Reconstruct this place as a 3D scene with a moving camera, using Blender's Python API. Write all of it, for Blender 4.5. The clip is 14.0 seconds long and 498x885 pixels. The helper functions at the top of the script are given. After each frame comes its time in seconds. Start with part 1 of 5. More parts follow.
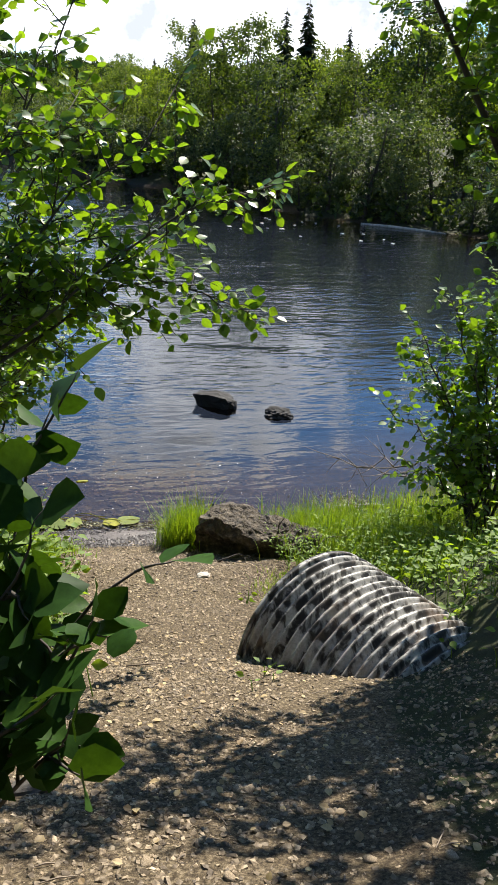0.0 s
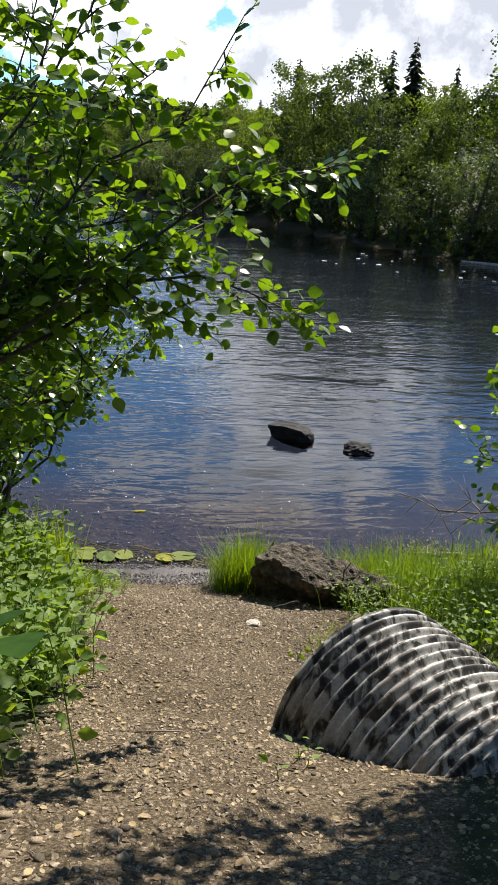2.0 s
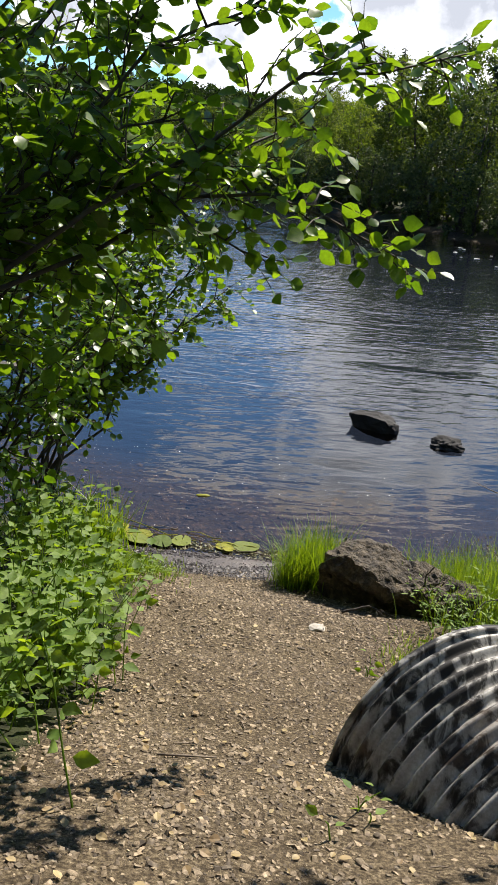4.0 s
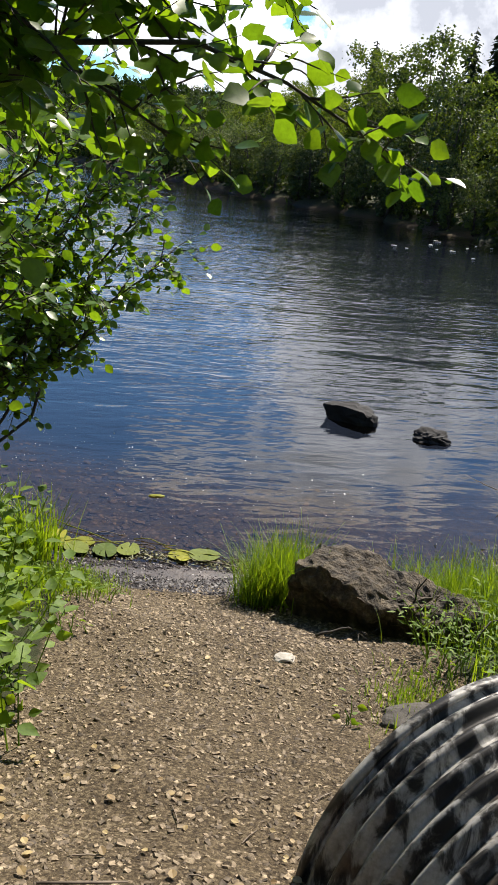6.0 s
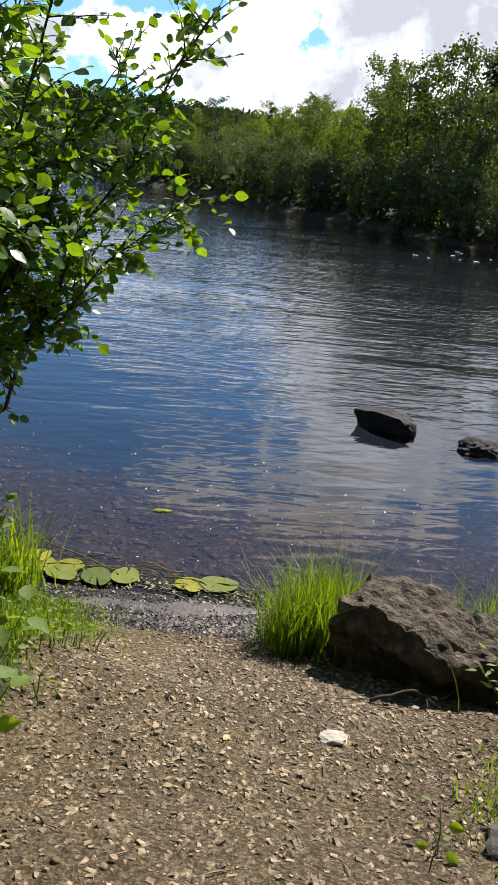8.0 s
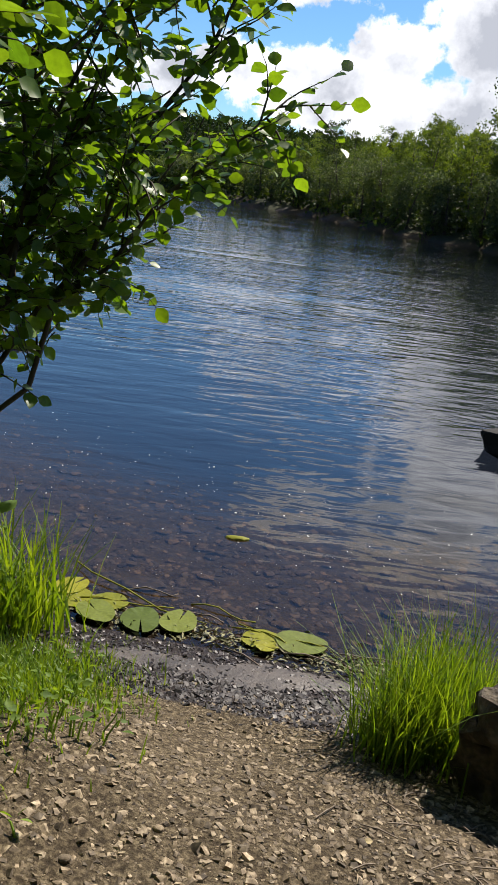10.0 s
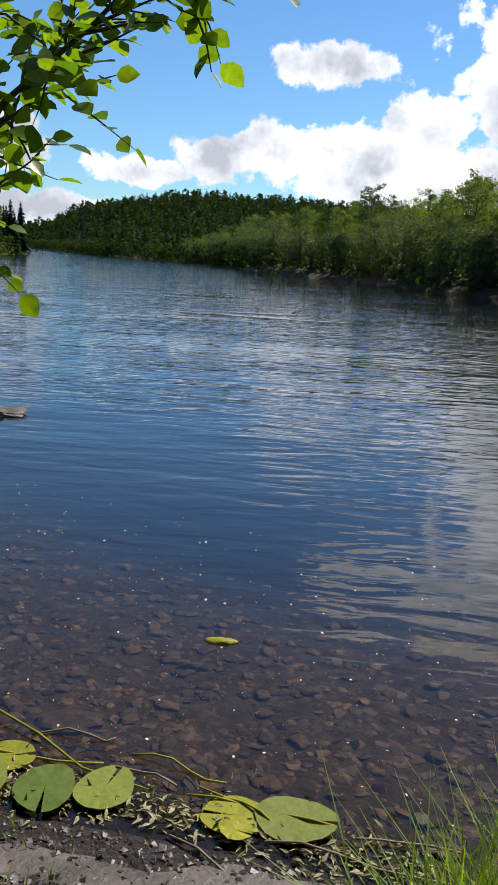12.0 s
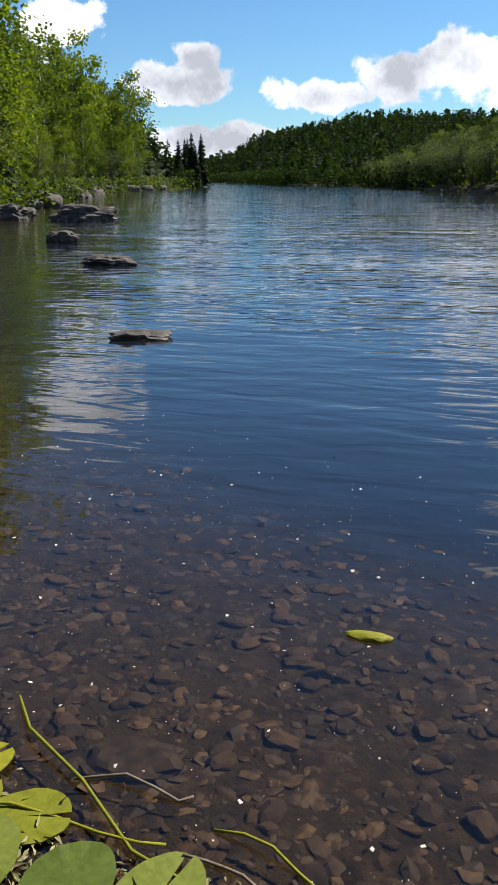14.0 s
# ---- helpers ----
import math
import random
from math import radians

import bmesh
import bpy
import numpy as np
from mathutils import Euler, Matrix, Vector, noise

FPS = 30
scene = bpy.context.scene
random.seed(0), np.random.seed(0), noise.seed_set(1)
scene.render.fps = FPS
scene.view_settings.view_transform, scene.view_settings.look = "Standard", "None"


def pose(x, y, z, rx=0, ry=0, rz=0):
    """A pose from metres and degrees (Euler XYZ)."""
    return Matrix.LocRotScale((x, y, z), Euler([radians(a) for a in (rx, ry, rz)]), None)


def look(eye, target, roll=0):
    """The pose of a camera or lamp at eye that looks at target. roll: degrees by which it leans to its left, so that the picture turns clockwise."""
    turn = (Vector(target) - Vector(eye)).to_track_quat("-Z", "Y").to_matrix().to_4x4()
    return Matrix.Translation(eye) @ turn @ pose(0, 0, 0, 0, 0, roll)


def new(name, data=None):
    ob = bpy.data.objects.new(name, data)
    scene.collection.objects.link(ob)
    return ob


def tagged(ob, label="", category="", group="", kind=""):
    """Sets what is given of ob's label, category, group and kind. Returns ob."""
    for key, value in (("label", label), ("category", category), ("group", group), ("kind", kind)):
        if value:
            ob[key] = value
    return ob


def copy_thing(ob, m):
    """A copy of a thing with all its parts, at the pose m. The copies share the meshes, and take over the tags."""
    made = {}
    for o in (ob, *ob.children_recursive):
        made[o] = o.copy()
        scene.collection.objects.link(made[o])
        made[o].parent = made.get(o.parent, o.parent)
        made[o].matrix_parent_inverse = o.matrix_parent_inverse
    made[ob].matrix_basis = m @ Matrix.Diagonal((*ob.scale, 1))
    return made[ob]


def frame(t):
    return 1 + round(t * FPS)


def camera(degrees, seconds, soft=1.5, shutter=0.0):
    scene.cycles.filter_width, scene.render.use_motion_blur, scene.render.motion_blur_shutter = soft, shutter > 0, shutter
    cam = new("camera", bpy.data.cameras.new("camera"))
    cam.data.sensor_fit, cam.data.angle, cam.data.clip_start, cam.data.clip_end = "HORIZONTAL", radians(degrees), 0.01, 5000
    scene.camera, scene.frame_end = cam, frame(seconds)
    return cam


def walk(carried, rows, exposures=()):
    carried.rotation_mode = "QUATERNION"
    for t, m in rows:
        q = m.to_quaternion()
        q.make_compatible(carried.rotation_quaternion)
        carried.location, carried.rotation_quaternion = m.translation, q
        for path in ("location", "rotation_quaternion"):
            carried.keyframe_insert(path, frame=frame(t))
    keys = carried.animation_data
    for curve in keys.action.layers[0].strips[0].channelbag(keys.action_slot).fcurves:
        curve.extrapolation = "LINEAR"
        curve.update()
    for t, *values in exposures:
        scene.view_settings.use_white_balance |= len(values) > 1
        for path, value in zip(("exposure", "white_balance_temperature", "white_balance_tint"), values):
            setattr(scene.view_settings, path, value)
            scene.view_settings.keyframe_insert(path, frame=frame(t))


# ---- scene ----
cam = camera(33.0, 14.0)
PATH = [
    (0, (1.015, -5.409, 4.417), (0.942, -3.547, 3.69), 4.0),
    (0.5, (1.092, -5.201, 4.333), (0.99, -3.315, 3.673), 4.1),
    (1, (1.195, -4.976, 4.22), (1.002, -3.104, 3.541), 4.0),
    (1.5, (1.197, -4.795, 4.147), (0.915, -2.934, 3.47), 3.4),
    (2, (1.227, -4.6, 4.065), (0.926, -2.735, 3.41), 4.1),
    (2.5, (1.204, -4.423, 3.989), (0.801, -2.582, 3.321), 5.1),
    (3, (1.155, -4.246, 3.922), (0.709, -2.42, 3.241), 6.0),
    (3.2, (1.192, -4.178, 3.883), (0.738, -2.353, 3.204), 6.0),
    (5.3, (1.096, -3.142, 3.34), (0.571, -1.336, 2.661), 4.3),
    (5.5, (1.083, -3.041, 3.327), (0.579, -1.23, 2.645), 4.6),
    (6, (1.048, -2.779, 3.191), (0.615, -0.945, 2.522), 5.4),
    (6.5, (0.979, -2.496, 3.057), (0.497, -0.657, 2.435), 5.0),
    (7, (0.888, -2.187, 2.893), (0.397, -0.352, 2.268), 6.0),
    (7.5, (0.8, -1.912, 2.764), (0.381, -0.057, 2.142), 6.9),
    (8, (0.672, -1.656, 2.662), (0.21, 0.185, 2.03), 6.0),
    (8.2, (0.619, -1.555, 2.61), (0.102, 0.269, 1.974), 5.4),
    (10.3, (0.352, -0.187, 2.065), (-0.385, 1.579, 1.485), 6.1),
    (10.5, (0.342, -0.034, 2.012), (-0.412, 1.732, 1.45), 4.9),
    (11, (0.318, 0.332, 1.9), (-0.441, 2.115, 1.403), 3.9),
    (11.5, (0.285, 0.684, 1.807), (-0.515, 2.455, 1.332), 3.5),
    (12, (0.185, 0.996, 1.705), (-0.669, 2.749, 1.264), 2.7),
    (12.5, (0.067, 1.308, 1.589), (-0.982, 2.952, 1.145), 1.3),
    (13, (-0.037, 1.577, 1.513), (-1.084, 3.213, 1.039), 1.6),
    (13.5, (-0.17, 1.809, 1.454), (-1.203, 3.412, 0.851), 1.4),
    (14, (-0.242, 2.033, 1.383), (-1.434, 3.522, 0.78), -0.7),
]
walk(cam, [(t, look(eye, target, roll)) for t, eye, target, roll in PATH],
     [(0, 1.4, 6750, 11), (0.6, 1.2, 6750, 11), (2, 1.08, 6800, 12), (7.5, 1.05, 6850, 13), (10.5, 0.76, 6850, 13), (13, 0.76, 6800, 12), (14, 0.74, 6800, 12)])

# ---- world and light ----
SUN_AZ, SUN_EL = 18.0, 48.0          # degrees right of +y, degrees up
world = bpy.data.worlds.new("world")
scene.world = world
world.use_nodes = True
nt = world.node_tree
nt.nodes.clear()


def wn(kind, **kw):
    n = nt.nodes.new(kind)
    for k, v in kw.items():
        n.inputs[k].default_value = v
    return n


out = nt.nodes.new("ShaderNodeOutputWorld")
bg = wn("ShaderNodeBackground", Strength=0.056)
sky = nt.nodes.new("ShaderNodeTexSky")
sky.sky_type = "NISHITA"
sky.sun_disc = False
sky.sun_elevation = radians(SUN_EL)
sky.sun_rotation = radians(SUN_AZ)
sky.air_density, sky.dust_density, sky.ozone_density = 1.0, 0.05, 3.5
tc = nt.nodes.new("ShaderNodeTexCoord")
# cumulus banks, each given by its bearing and height above the horizon in degrees (east of +y positive)
CLOUDS = [(-43.2, 5.6, 3.3, 1.3), (-41.8, 7.0, 1.5, 1.1), (-40.0, 2.2, 5.5, 1.2), (-50.0, 9.0, 2.6, 2.0), (-50.0, 13.8, 4.2, 1.8),
          (-33.2, 4.9, 4.2, 1.1), (-29.0, 5.6, 3.6, 1.6), (-25.0, 6.4, 3.2, 1.9), (-20.0, 6.0, 5.0, 2.6), (-21.8, 11.6, 4.0, 1.5),
          (-15.5, 8.0, 3.4, 2.2), (-9.5, 10.5, 4.6, 4.4), (-4.0, 14.0, 9.2, 8.8), (-17.0, 21.4, 4.6, 1.5), (-8.0, 22.6, 6.0, 2.4), (5.0, 9.5, 8.0, 7.6), (0.0, 7.5, 11.0, 7.0), (-12.0, 4.0, 9.0, 4.2)]


def wmath(op, a, b=None, c=None):
    n = nt.nodes.new("ShaderNodeMath")
    n.operation = op
    for k, v in enumerate((a, b, c)):
        if v is None:
            continue
        if isinstance(v, (int, float)):
            n.inputs[k].default_value = v
        else:
            nt.links.new(v, n.inputs[k])
    return n.outputs[0]


sep = nt.nodes.new("ShaderNodeSeparateXYZ")
nt.links.new(tc.outputs["Generated"], sep.inputs[0])
bearing = wmath("MULTIPLY", wmath("ARCTAN2", sep.outputs[0], sep.outputs[1]), 57.296)
rise = wmath("MULTIPLY", wmath("ARCSINE", sep.outputs[2]), 57.296)
billow = wn("ShaderNodeTexNoise", Scale=22.0, Detail=9.0, Roughness=0.6)
nt.links.new(tc.outputs["Generated"], billow.inputs["Vector"])
at_sky = nt.nodes.new("ShaderNodeCombineXYZ")
nt.links.new(bearing, at_sky.inputs[0]); nt.links.new(rise, at_sky.inputs[1])
reach = None
for b_, r_, wide, tall_ in CLOUDS:
    mp = nt.nodes.new("ShaderNodeMapping")
    mp.vector_type = "TEXTURE"
    mp.inputs["Location"].default_value, mp.inputs["Scale"].default_value = (b_, r_, 0), (wide, tall_, 1)
    nt.links.new(at_sky.outputs[0], mp.inputs[0])
    ln_ = nt.nodes.new("ShaderNodeVectorMath")
    ln_.operation = "LENGTH"
    nt.links.new(mp.outputs[0], ln_.inputs[0])
    reach = ln_.outputs["Value"] if reach is None else wmath("MINIMUM", reach, ln_.outputs["Value"])
banks = wmath("MULTIPLY_ADD", wmath("SUBTRACT", billow.outputs["Fac"], 0.5), 2.3, wmath("SUBTRACT", 1.0, reach))
# scattered cumulus over the rest of the sky
cn = wn("ShaderNodeTexNoise", Scale=4.0, Detail=8.0, Roughness=0.52)
nt.links.new(tc.outputs["Generated"], cn.inputs["Vector"])
far_off = nt.nodes.new("ShaderNodeMapRange")
far_off.inputs[1].default_value, far_off.inputs[2].default_value, far_off.inputs[3].default_value, far_off.inputs[4].default_value = 32, 46, -1.6, 0.0
nt.links.new(wmath("ABSOLUTE", wmath("ADD", bearing, 20.0)), far_off.inputs[0])
rest = wmath("ADD", wmath("MULTIPLY", wmath("SUBTRACT", cn.outputs["Fac"], 0.56), 5.0), far_off.outputs[0])
body = wmath("MAXIMUM", banks, rest)
cover = nt.nodes.new("ShaderNodeMapRange")
cover.interpolation_type = "SMOOTHSTEP"
cover.inputs[1].default_value, cover.inputs[2].default_value = -0.06, 0.2
nt.links.new(body, cover.inputs[0])
# sunlit edges, greyer hearts
heart = wmath("MULTIPLY", wmath("MINIMUM", body, 1.0), 0.16)
cn2 = wn("ShaderNodeTexNoise", Scale=9.0, Detail=7.0, Roughness=0.6)
nt.links.new(tc.outputs["Generated"], cn2.inputs["Vector"])
shade = nt.nodes.new("ShaderNodeValToRGB")
e = shade.color_ramp.elements
e[0].position, e[0].color = 0.42, (14.0, 14.9, 16.2, 1)
e[1].position, e[1].color = 0.7, (5.8, 6.4, 7.5, 1)
nt.links.new(wmath("ADD", heart, cn2.outputs["Fac"]), shade.inputs[0])
mix = nt.nodes.new("ShaderNodeMix"); mix.data_type = "RGBA"
nt.links.new(cover.outputs[0], mix.inputs[0])
clear = nt.nodes.new("ShaderNodeMix"); clear.data_type, clear.blend_type = "RGBA", "MULTIPLY"
clear.inputs[0].default_value, clear.inputs[7].default_value = 1.0, (0.74, 1.12, 1.4, 1)
nt.links.new(sky.outputs[0], clear.inputs[6])
nt.links.new(clear.outputs[2], mix.inputs[6]); nt.links.new(shade.outputs[0], mix.inputs[7])
nt.links.new(mix.outputs[2], bg.inputs[0]); nt.links.new(bg.outputs[0], out.inputs[0])

sun = new("sun", bpy.data.lights.new("sun", "SUN"))
sun.data.energy, sun.data.angle, sun.data.color = 5.0, radians(0.5), (1.0, 0.95, 0.86)
az, el = radians(SUN_AZ), radians(SUN_EL)
sun_way = Vector((math.sin(az) * math.cos(el), math.cos(az) * math.cos(el), math.sin(el)))
sun.matrix_world = look(sun_way * 50, (0, 0, 0))


# ---- materials ----
def material(name):
    m = bpy.data.materials.new(name)
    m.use_nodes = True
    t = m.node_tree
    b = t.nodes["Principled BSDF"]
    return m, t, b


def noise_ramp(t, scale, stops, detail=6.0, rough=0.6, coords="Object", stretch=(1, 1, 1), distortion=0.0):
    """A colour from noise: stops of (position, colour). Returns the colour socket and the noise factor."""
    c = t.nodes.new("ShaderNodeTexCoord")
    mp = t.nodes.new("ShaderNodeMapping")
    mp.inputs["Scale"].default_value = stretch
    n = t.nodes.new("ShaderNodeTexNoise")
    n.inputs["Scale"].default_value, n.inputs["Detail"].default_value = scale, detail
    n.inputs["Roughness"].default_value, n.inputs["Distortion"].default_value = rough, distortion
    r = t.nodes.new("ShaderNodeValToRGB")
    while len(r.color_ramp.elements) < len(stops):
        r.color_ramp.elements.new(0.5)
    for el_, (p, col) in zip(r.color_ramp.elements, stops):
        el_.position, el_.color = p, (*col, 1)
    t.links.new(c.outputs[coords], mp.inputs[0])
    t.links.new(mp.outputs[0], n.inputs["Vector"])
    t.links.new(n.outputs["Fac"], r.inputs[0])
    return r.outputs[0], n.outputs["Fac"]


def mixed(t, fac, a, b, mode="MIX"):
    n = t.nodes.new("ShaderNodeMix")
    n.data_type, n.blend_type = "RGBA", mode
    for sock, v in ((n.inputs[0], fac), (n.inputs[6], a), (n.inputs[7], b)):
        if isinstance(v, (int, float)):
            sock.default_value = v
        elif isinstance(v, tuple):
            sock.default_value = (*v, 1)
        else:
            t.links.new(v, sock)
    return n.outputs[2]


def bump(t, b, height, strength=0.5, distance=0.01):
    n = t.nodes.new("ShaderNodeBump")
    n.inputs["Strength"].default_value, n.inputs["Distance"].default_value = strength, distance
    t.links.new(height, n.inputs["Height"])
    t.links.new(n.outputs[0], b.inputs["Normal"])


def leaf_material(name, dark, light, trans=0.4, rough=0.42, glow=(2.6, 2.3, 0.5), spec=0.45, tree=0.0):
    """A leaf: glossy skin, light shining through; tone differs leaf by leaf."""
    m, t, b = material(name)
    geo = t.nodes.new("ShaderNodeNewGeometry")
    info = t.nodes.new("ShaderNodeObjectInfo")
    add = t.nodes.new("ShaderNodeMath"); add.operation = "ADD"
    fr = t.nodes.new("ShaderNodeMath"); fr.operation = "FRACT"
    t.links.new(geo.outputs["Random Per Island"], add.inputs[0]); t.links.new(info.outputs["Random"], add.inputs[1])
    t.links.new(add.outputs[0], fr.inputs[0])
    col = mixed(t, fr.outputs[0], dark, light)
    veins, fac = noise_ramp(t, 60, [(0.3, (0.75, 0.75, 0.75)), (0.7, (1.1, 1.1, 1.1))], 3)
    col = mixed(t, 1.0, col, veins, "MULTIPLY")
    if tree:
        r = t.nodes.new("ShaderNodeValToRGB")
        r.color_ramp.elements[0].color = (1 - .8 * tree, 1 - .75 * tree, 1 - .5 * tree, 1)
        r.color_ramp.elements[1].color = (1 + .8 * tree, 1 + .55 * tree, 1, 1)
        t.links.new(info.outputs["Random"], r.inputs[0])
        col = mixed(t, 1.0, col, r.outputs[0], "MULTIPLY")
    t.links.new(col, b.inputs["Base Color"])
    b.inputs["Roughness"].default_value = rough
    b.inputs["Specular IOR Level"].default_value = spec
    tr = t.nodes.new("ShaderNodeBsdfTranslucent")
    tcol = mixed(t, 1.0, col, glow, "MULTIPLY")
    t.links.new(tcol, tr.inputs[0])
    mx = t.nodes.new("ShaderNodeMixShader")
    mx.inputs[0].default_value = trans
    t.links.new(b.outputs[0], mx.inputs[1]); t.links.new(tr.outputs[0], mx.inputs[2])
    t.links.new(mx.outputs[0], t.nodes["Material Output"].inputs[0])
    return m


def plain(name, stops, scale, rough=0.85, bump_d=0.004, bump_scale=None, stretch=(1, 1, 1), second=None, coords="Object", metal=0.0, strength=0.7):
    m, t, b = material(name)
    col, fac = noise_ramp(t, scale, stops, stretch=stretch, coords=coords)
    if second:
        col2, f2 = noise_ramp(t, second[0], second[1], coords=coords)
        col = mixed(t, 1.0, col, col2, "MULTIPLY")
    t.links.new(col, b.inputs["Base Color"])
    b.inputs["Roughness"].default_value = rough
    b.inputs["Metallic"].default_value = metal
    c2, f3 = noise_ramp(t, bump_scale or scale * 2.5, [(0, (0, 0, 0)), (1, (1, 1, 1))], detail=8, stretch=stretch, coords=coords)
    bump(t, b, f3, strength, bump_d)
    return m


def stone_material(name, stops, scale, rough=0.85, bump_d=0.01):
    """Stone whose tone also differs piece by piece."""
    m, t, b = material(name)
    col, fac = noise_ramp(t, scale, stops)
    geo = t.nodes.new("ShaderNodeNewGeometry")
    info = t.nodes.new("ShaderNodeObjectInfo")
    add = t.nodes.new("ShaderNodeMath"); add.operation = "ADD"
    fr = t.nodes.new("ShaderNodeMath"); fr.operation = "FRACT"
    t.links.new(geo.outputs["Random Per Island"], add.inputs[0]); t.links.new(info.outputs["Random"], add.inputs[1])
    t.links.new(add.outputs[0], fr.inputs[0])
    r = t.nodes.new("ShaderNodeValToRGB")
    e_ = r.color_ramp.elements
    e_[0].color, e_[1].color = (0.35, 0.33, 0.31, 1), (1.5, 1.46, 1.38, 1)
    t.links.new(fr.outputs[0], r.inputs[0])
    col = mixed(t, 1.0, col, r.outputs[0], "MULTIPLY")
    t.links.new(col, b.inputs["Base Color"])
    b.inputs["Roughness"].default_value = rough
    bump(t, b, fac, 0.6, bump_d)
    return m


M_LEAF = leaf_material("alder_leaf", (0.04, 0.095, 0.014), (0.105, 0.19, 0.024), 0.45, 0.36, (2.7, 2.4, 0.45))
# alder leaf with the shade of the crowns above put into its colour
M_LEAF_SHADED = leaf_material("shaded_alder_leaf", (0.014, 0.04, 0.008), (0.03, 0.07, 0.012), 0.2, 0.5, spec=0.06)
M_LEAF_LOW = leaf_material("undergrowth_leaf", (0.07, 0.14, 0.02), (0.17, 0.26, 0.045), 0.45, 0.65)
M_BIRCH = leaf_material("birch_leaf", (0.045, 0.085, 0.014), (0.13, 0.19, 0.03), 0.42, 0.7, (2.3, 2.2, 0.5), 0.12, .45)
M_FOREST = leaf_material("forest_leaf", (0.026, 0.05, 0.018), (0.1, 0.145, 0.042), 0.38, 0.65, (2.2, 2.3, 0.5), 0.2, .75)
M_WILLOW = leaf_material("willow_leaf", (0.03, 0.055, 0.022), (0.115, 0.155, 0.07), 0.28, 0.6, (2.0, 2.1, 0.6), 0.25, .5)
M_HILL = leaf_material("hill_leaf", (0.014, 0.03, 0.009), (0.036, 0.062, 0.015), 0.25, 0.8, (1.8, 1.9, 0.5), 0.06)
M_SPRUCE = leaf_material("spruce_needle", (0.012, 0.024, 0.012), (0.026, 0.042, 0.018), 0.1, 0.8, spec=0.06)
M_GRASS = leaf_material("grass_blade", (0.07, 0.14, 0.012), (0.16, 0.24, 0.03), 0.4, 0.45)
M_PAD = leaf_material("lily_pad", (0.075, 0.11, 0.016), (0.15, 0.18, 0.028), 0.15, 0.6, (1.2, 1.1, 0.5), 0.22)
M_PADY = leaf_material("yellow_lily_pad", (0.15, 0.165, 0.012), (0.25, 0.245, 0.017), 0.15, 0.6, (1.1, 1.0, 0.5), 0.22)
M_BARK = plain("grey_bark", [(0.3, (0.022, 0.018, 0.014)), (0.6, (0.06, 0.05, 0.042)), (0.8, (0.12, 0.105, 0.09))], 14, bump_d=0.004, stretch=(1, 1, 0.35))
M_BIRCHBARK = plain("birch_bark", [(0.35, (0.06, 0.05, 0.045)), (0.5, (0.4, 0.37, 0.33)), (0.75, (0.55, 0.52, 0.48))], 5, stretch=(1, 1, 3))
M_DEAD = plain("dead_wood", [(0.3, (0.07, 0.05, 0.035)), (0.65, (0.2, 0.16, 0.12)), (0.85, (0.33, 0.29, 0.24))], 20, bump_d=0.003, stretch=(1, 1, 0.3))
M_BOULDER = plain("weathered_boulder", [(0.3, (0.016, 0.012, 0.007)), (0.5, (0.056, 0.042, 0.025)), (0.66, (0.14, 0.11, 0.07)), (0.8, (0.27, 0.235, 0.18))], 13, bump_d=0.16, bump_scale=14, second=(38, [(0.35, (0.6, 0.6, 0.58)), (0.65, (1.1, 1.08, 1.05))]))
M_ROCK = plain("dark_wet_rock", [(0.3, (0.006, 0.006, 0.005)), (0.6, (0.011, 0.01, 0.009)), (0.8, (0.025, 0.022, 0.02))], 6, rough=0.9, bump_d=0.02, bump_scale=12)
M_SHOREROCK = plain("shore_rock", [(0.3, (0.025, 0.022, 0.018)), (0.55, (0.075, 0.066, 0.055)), (0.8, (0.19, 0.17, 0.145))], 5, bump_d=0.04, bump_scale=7)
M_PEBBLE = stone_material("gravel_stone", [(0.3, (0.06, 0.044, 0.028)), (0.5, (0.165, 0.127, 0.083)), (0.75, (0.4, 0.335, 0.24))], 45, 0.8, 0.003)
M_BED = stone_material("lake_bed_stone", [(0.3, (0.018, 0.011, 0.006)), (0.55, (0.06, 0.037, 0.018)), (0.8, (0.15, 0.105, 0.05))], 30, 0.7, 0.004)
M_WETGRAVEL = stone_material("wet_shore_stone", [(0.3, (0.010, 0.007, 0.006)), (0.6, (0.03, 0.021, 0.019)), (0.85, (0.1, 0.073, 0.062))], 25, 0.5, 0.003)
M_WHITE = plain("pale_quartz", [(0.3, (0.26, 0.24, 0.2)), (0.7, (0.45, 0.42, 0.37))], 30)
M_LITTER = leaf_material("dry_leaf", (0.2, 0.13, 0.06), (0.42, 0.33, 0.16), 0.2, 0.6, (1.1, 0.9, 0.5))
M_ALGAE = plain("algae_mat", [(0.3, (0.07, 0.065, 0.03)), (0.5, (0.16, 0.15, 0.06)), (0.7, (0.3, 0.28, 0.13)), (0.85, (0.42, 0.4, 0.24))], 16, rough=0.6, bump_d=0.01, bump_scale=60)
M_FOAM = plain("floating_fleck", [(0.3, (0.5, 0.48, 0.42)), (0.7, (0.7, 0.68, 0.6))], 20)
M_ROOF = plain("pale_roof", [(0.3, (0.35, 0.35, 0.35)), (0.7, (0.5, 0.5, 0.5))], 2)
M_CABIN = plain("cabin_boards", [(0.3, (0.1, 0.07, 0.05)), (0.7, (0.2, 0.15, 0.1))], 2)
M_PALEWOOD = plain("bleached_wood", [(0.3, (0.2, 0.18, 0.15)), (0.6, (0.4, 0.38, 0.33)), (0.8, (0.5, 0.48, 0.43))], 14, stretch=(1, 1, .3))
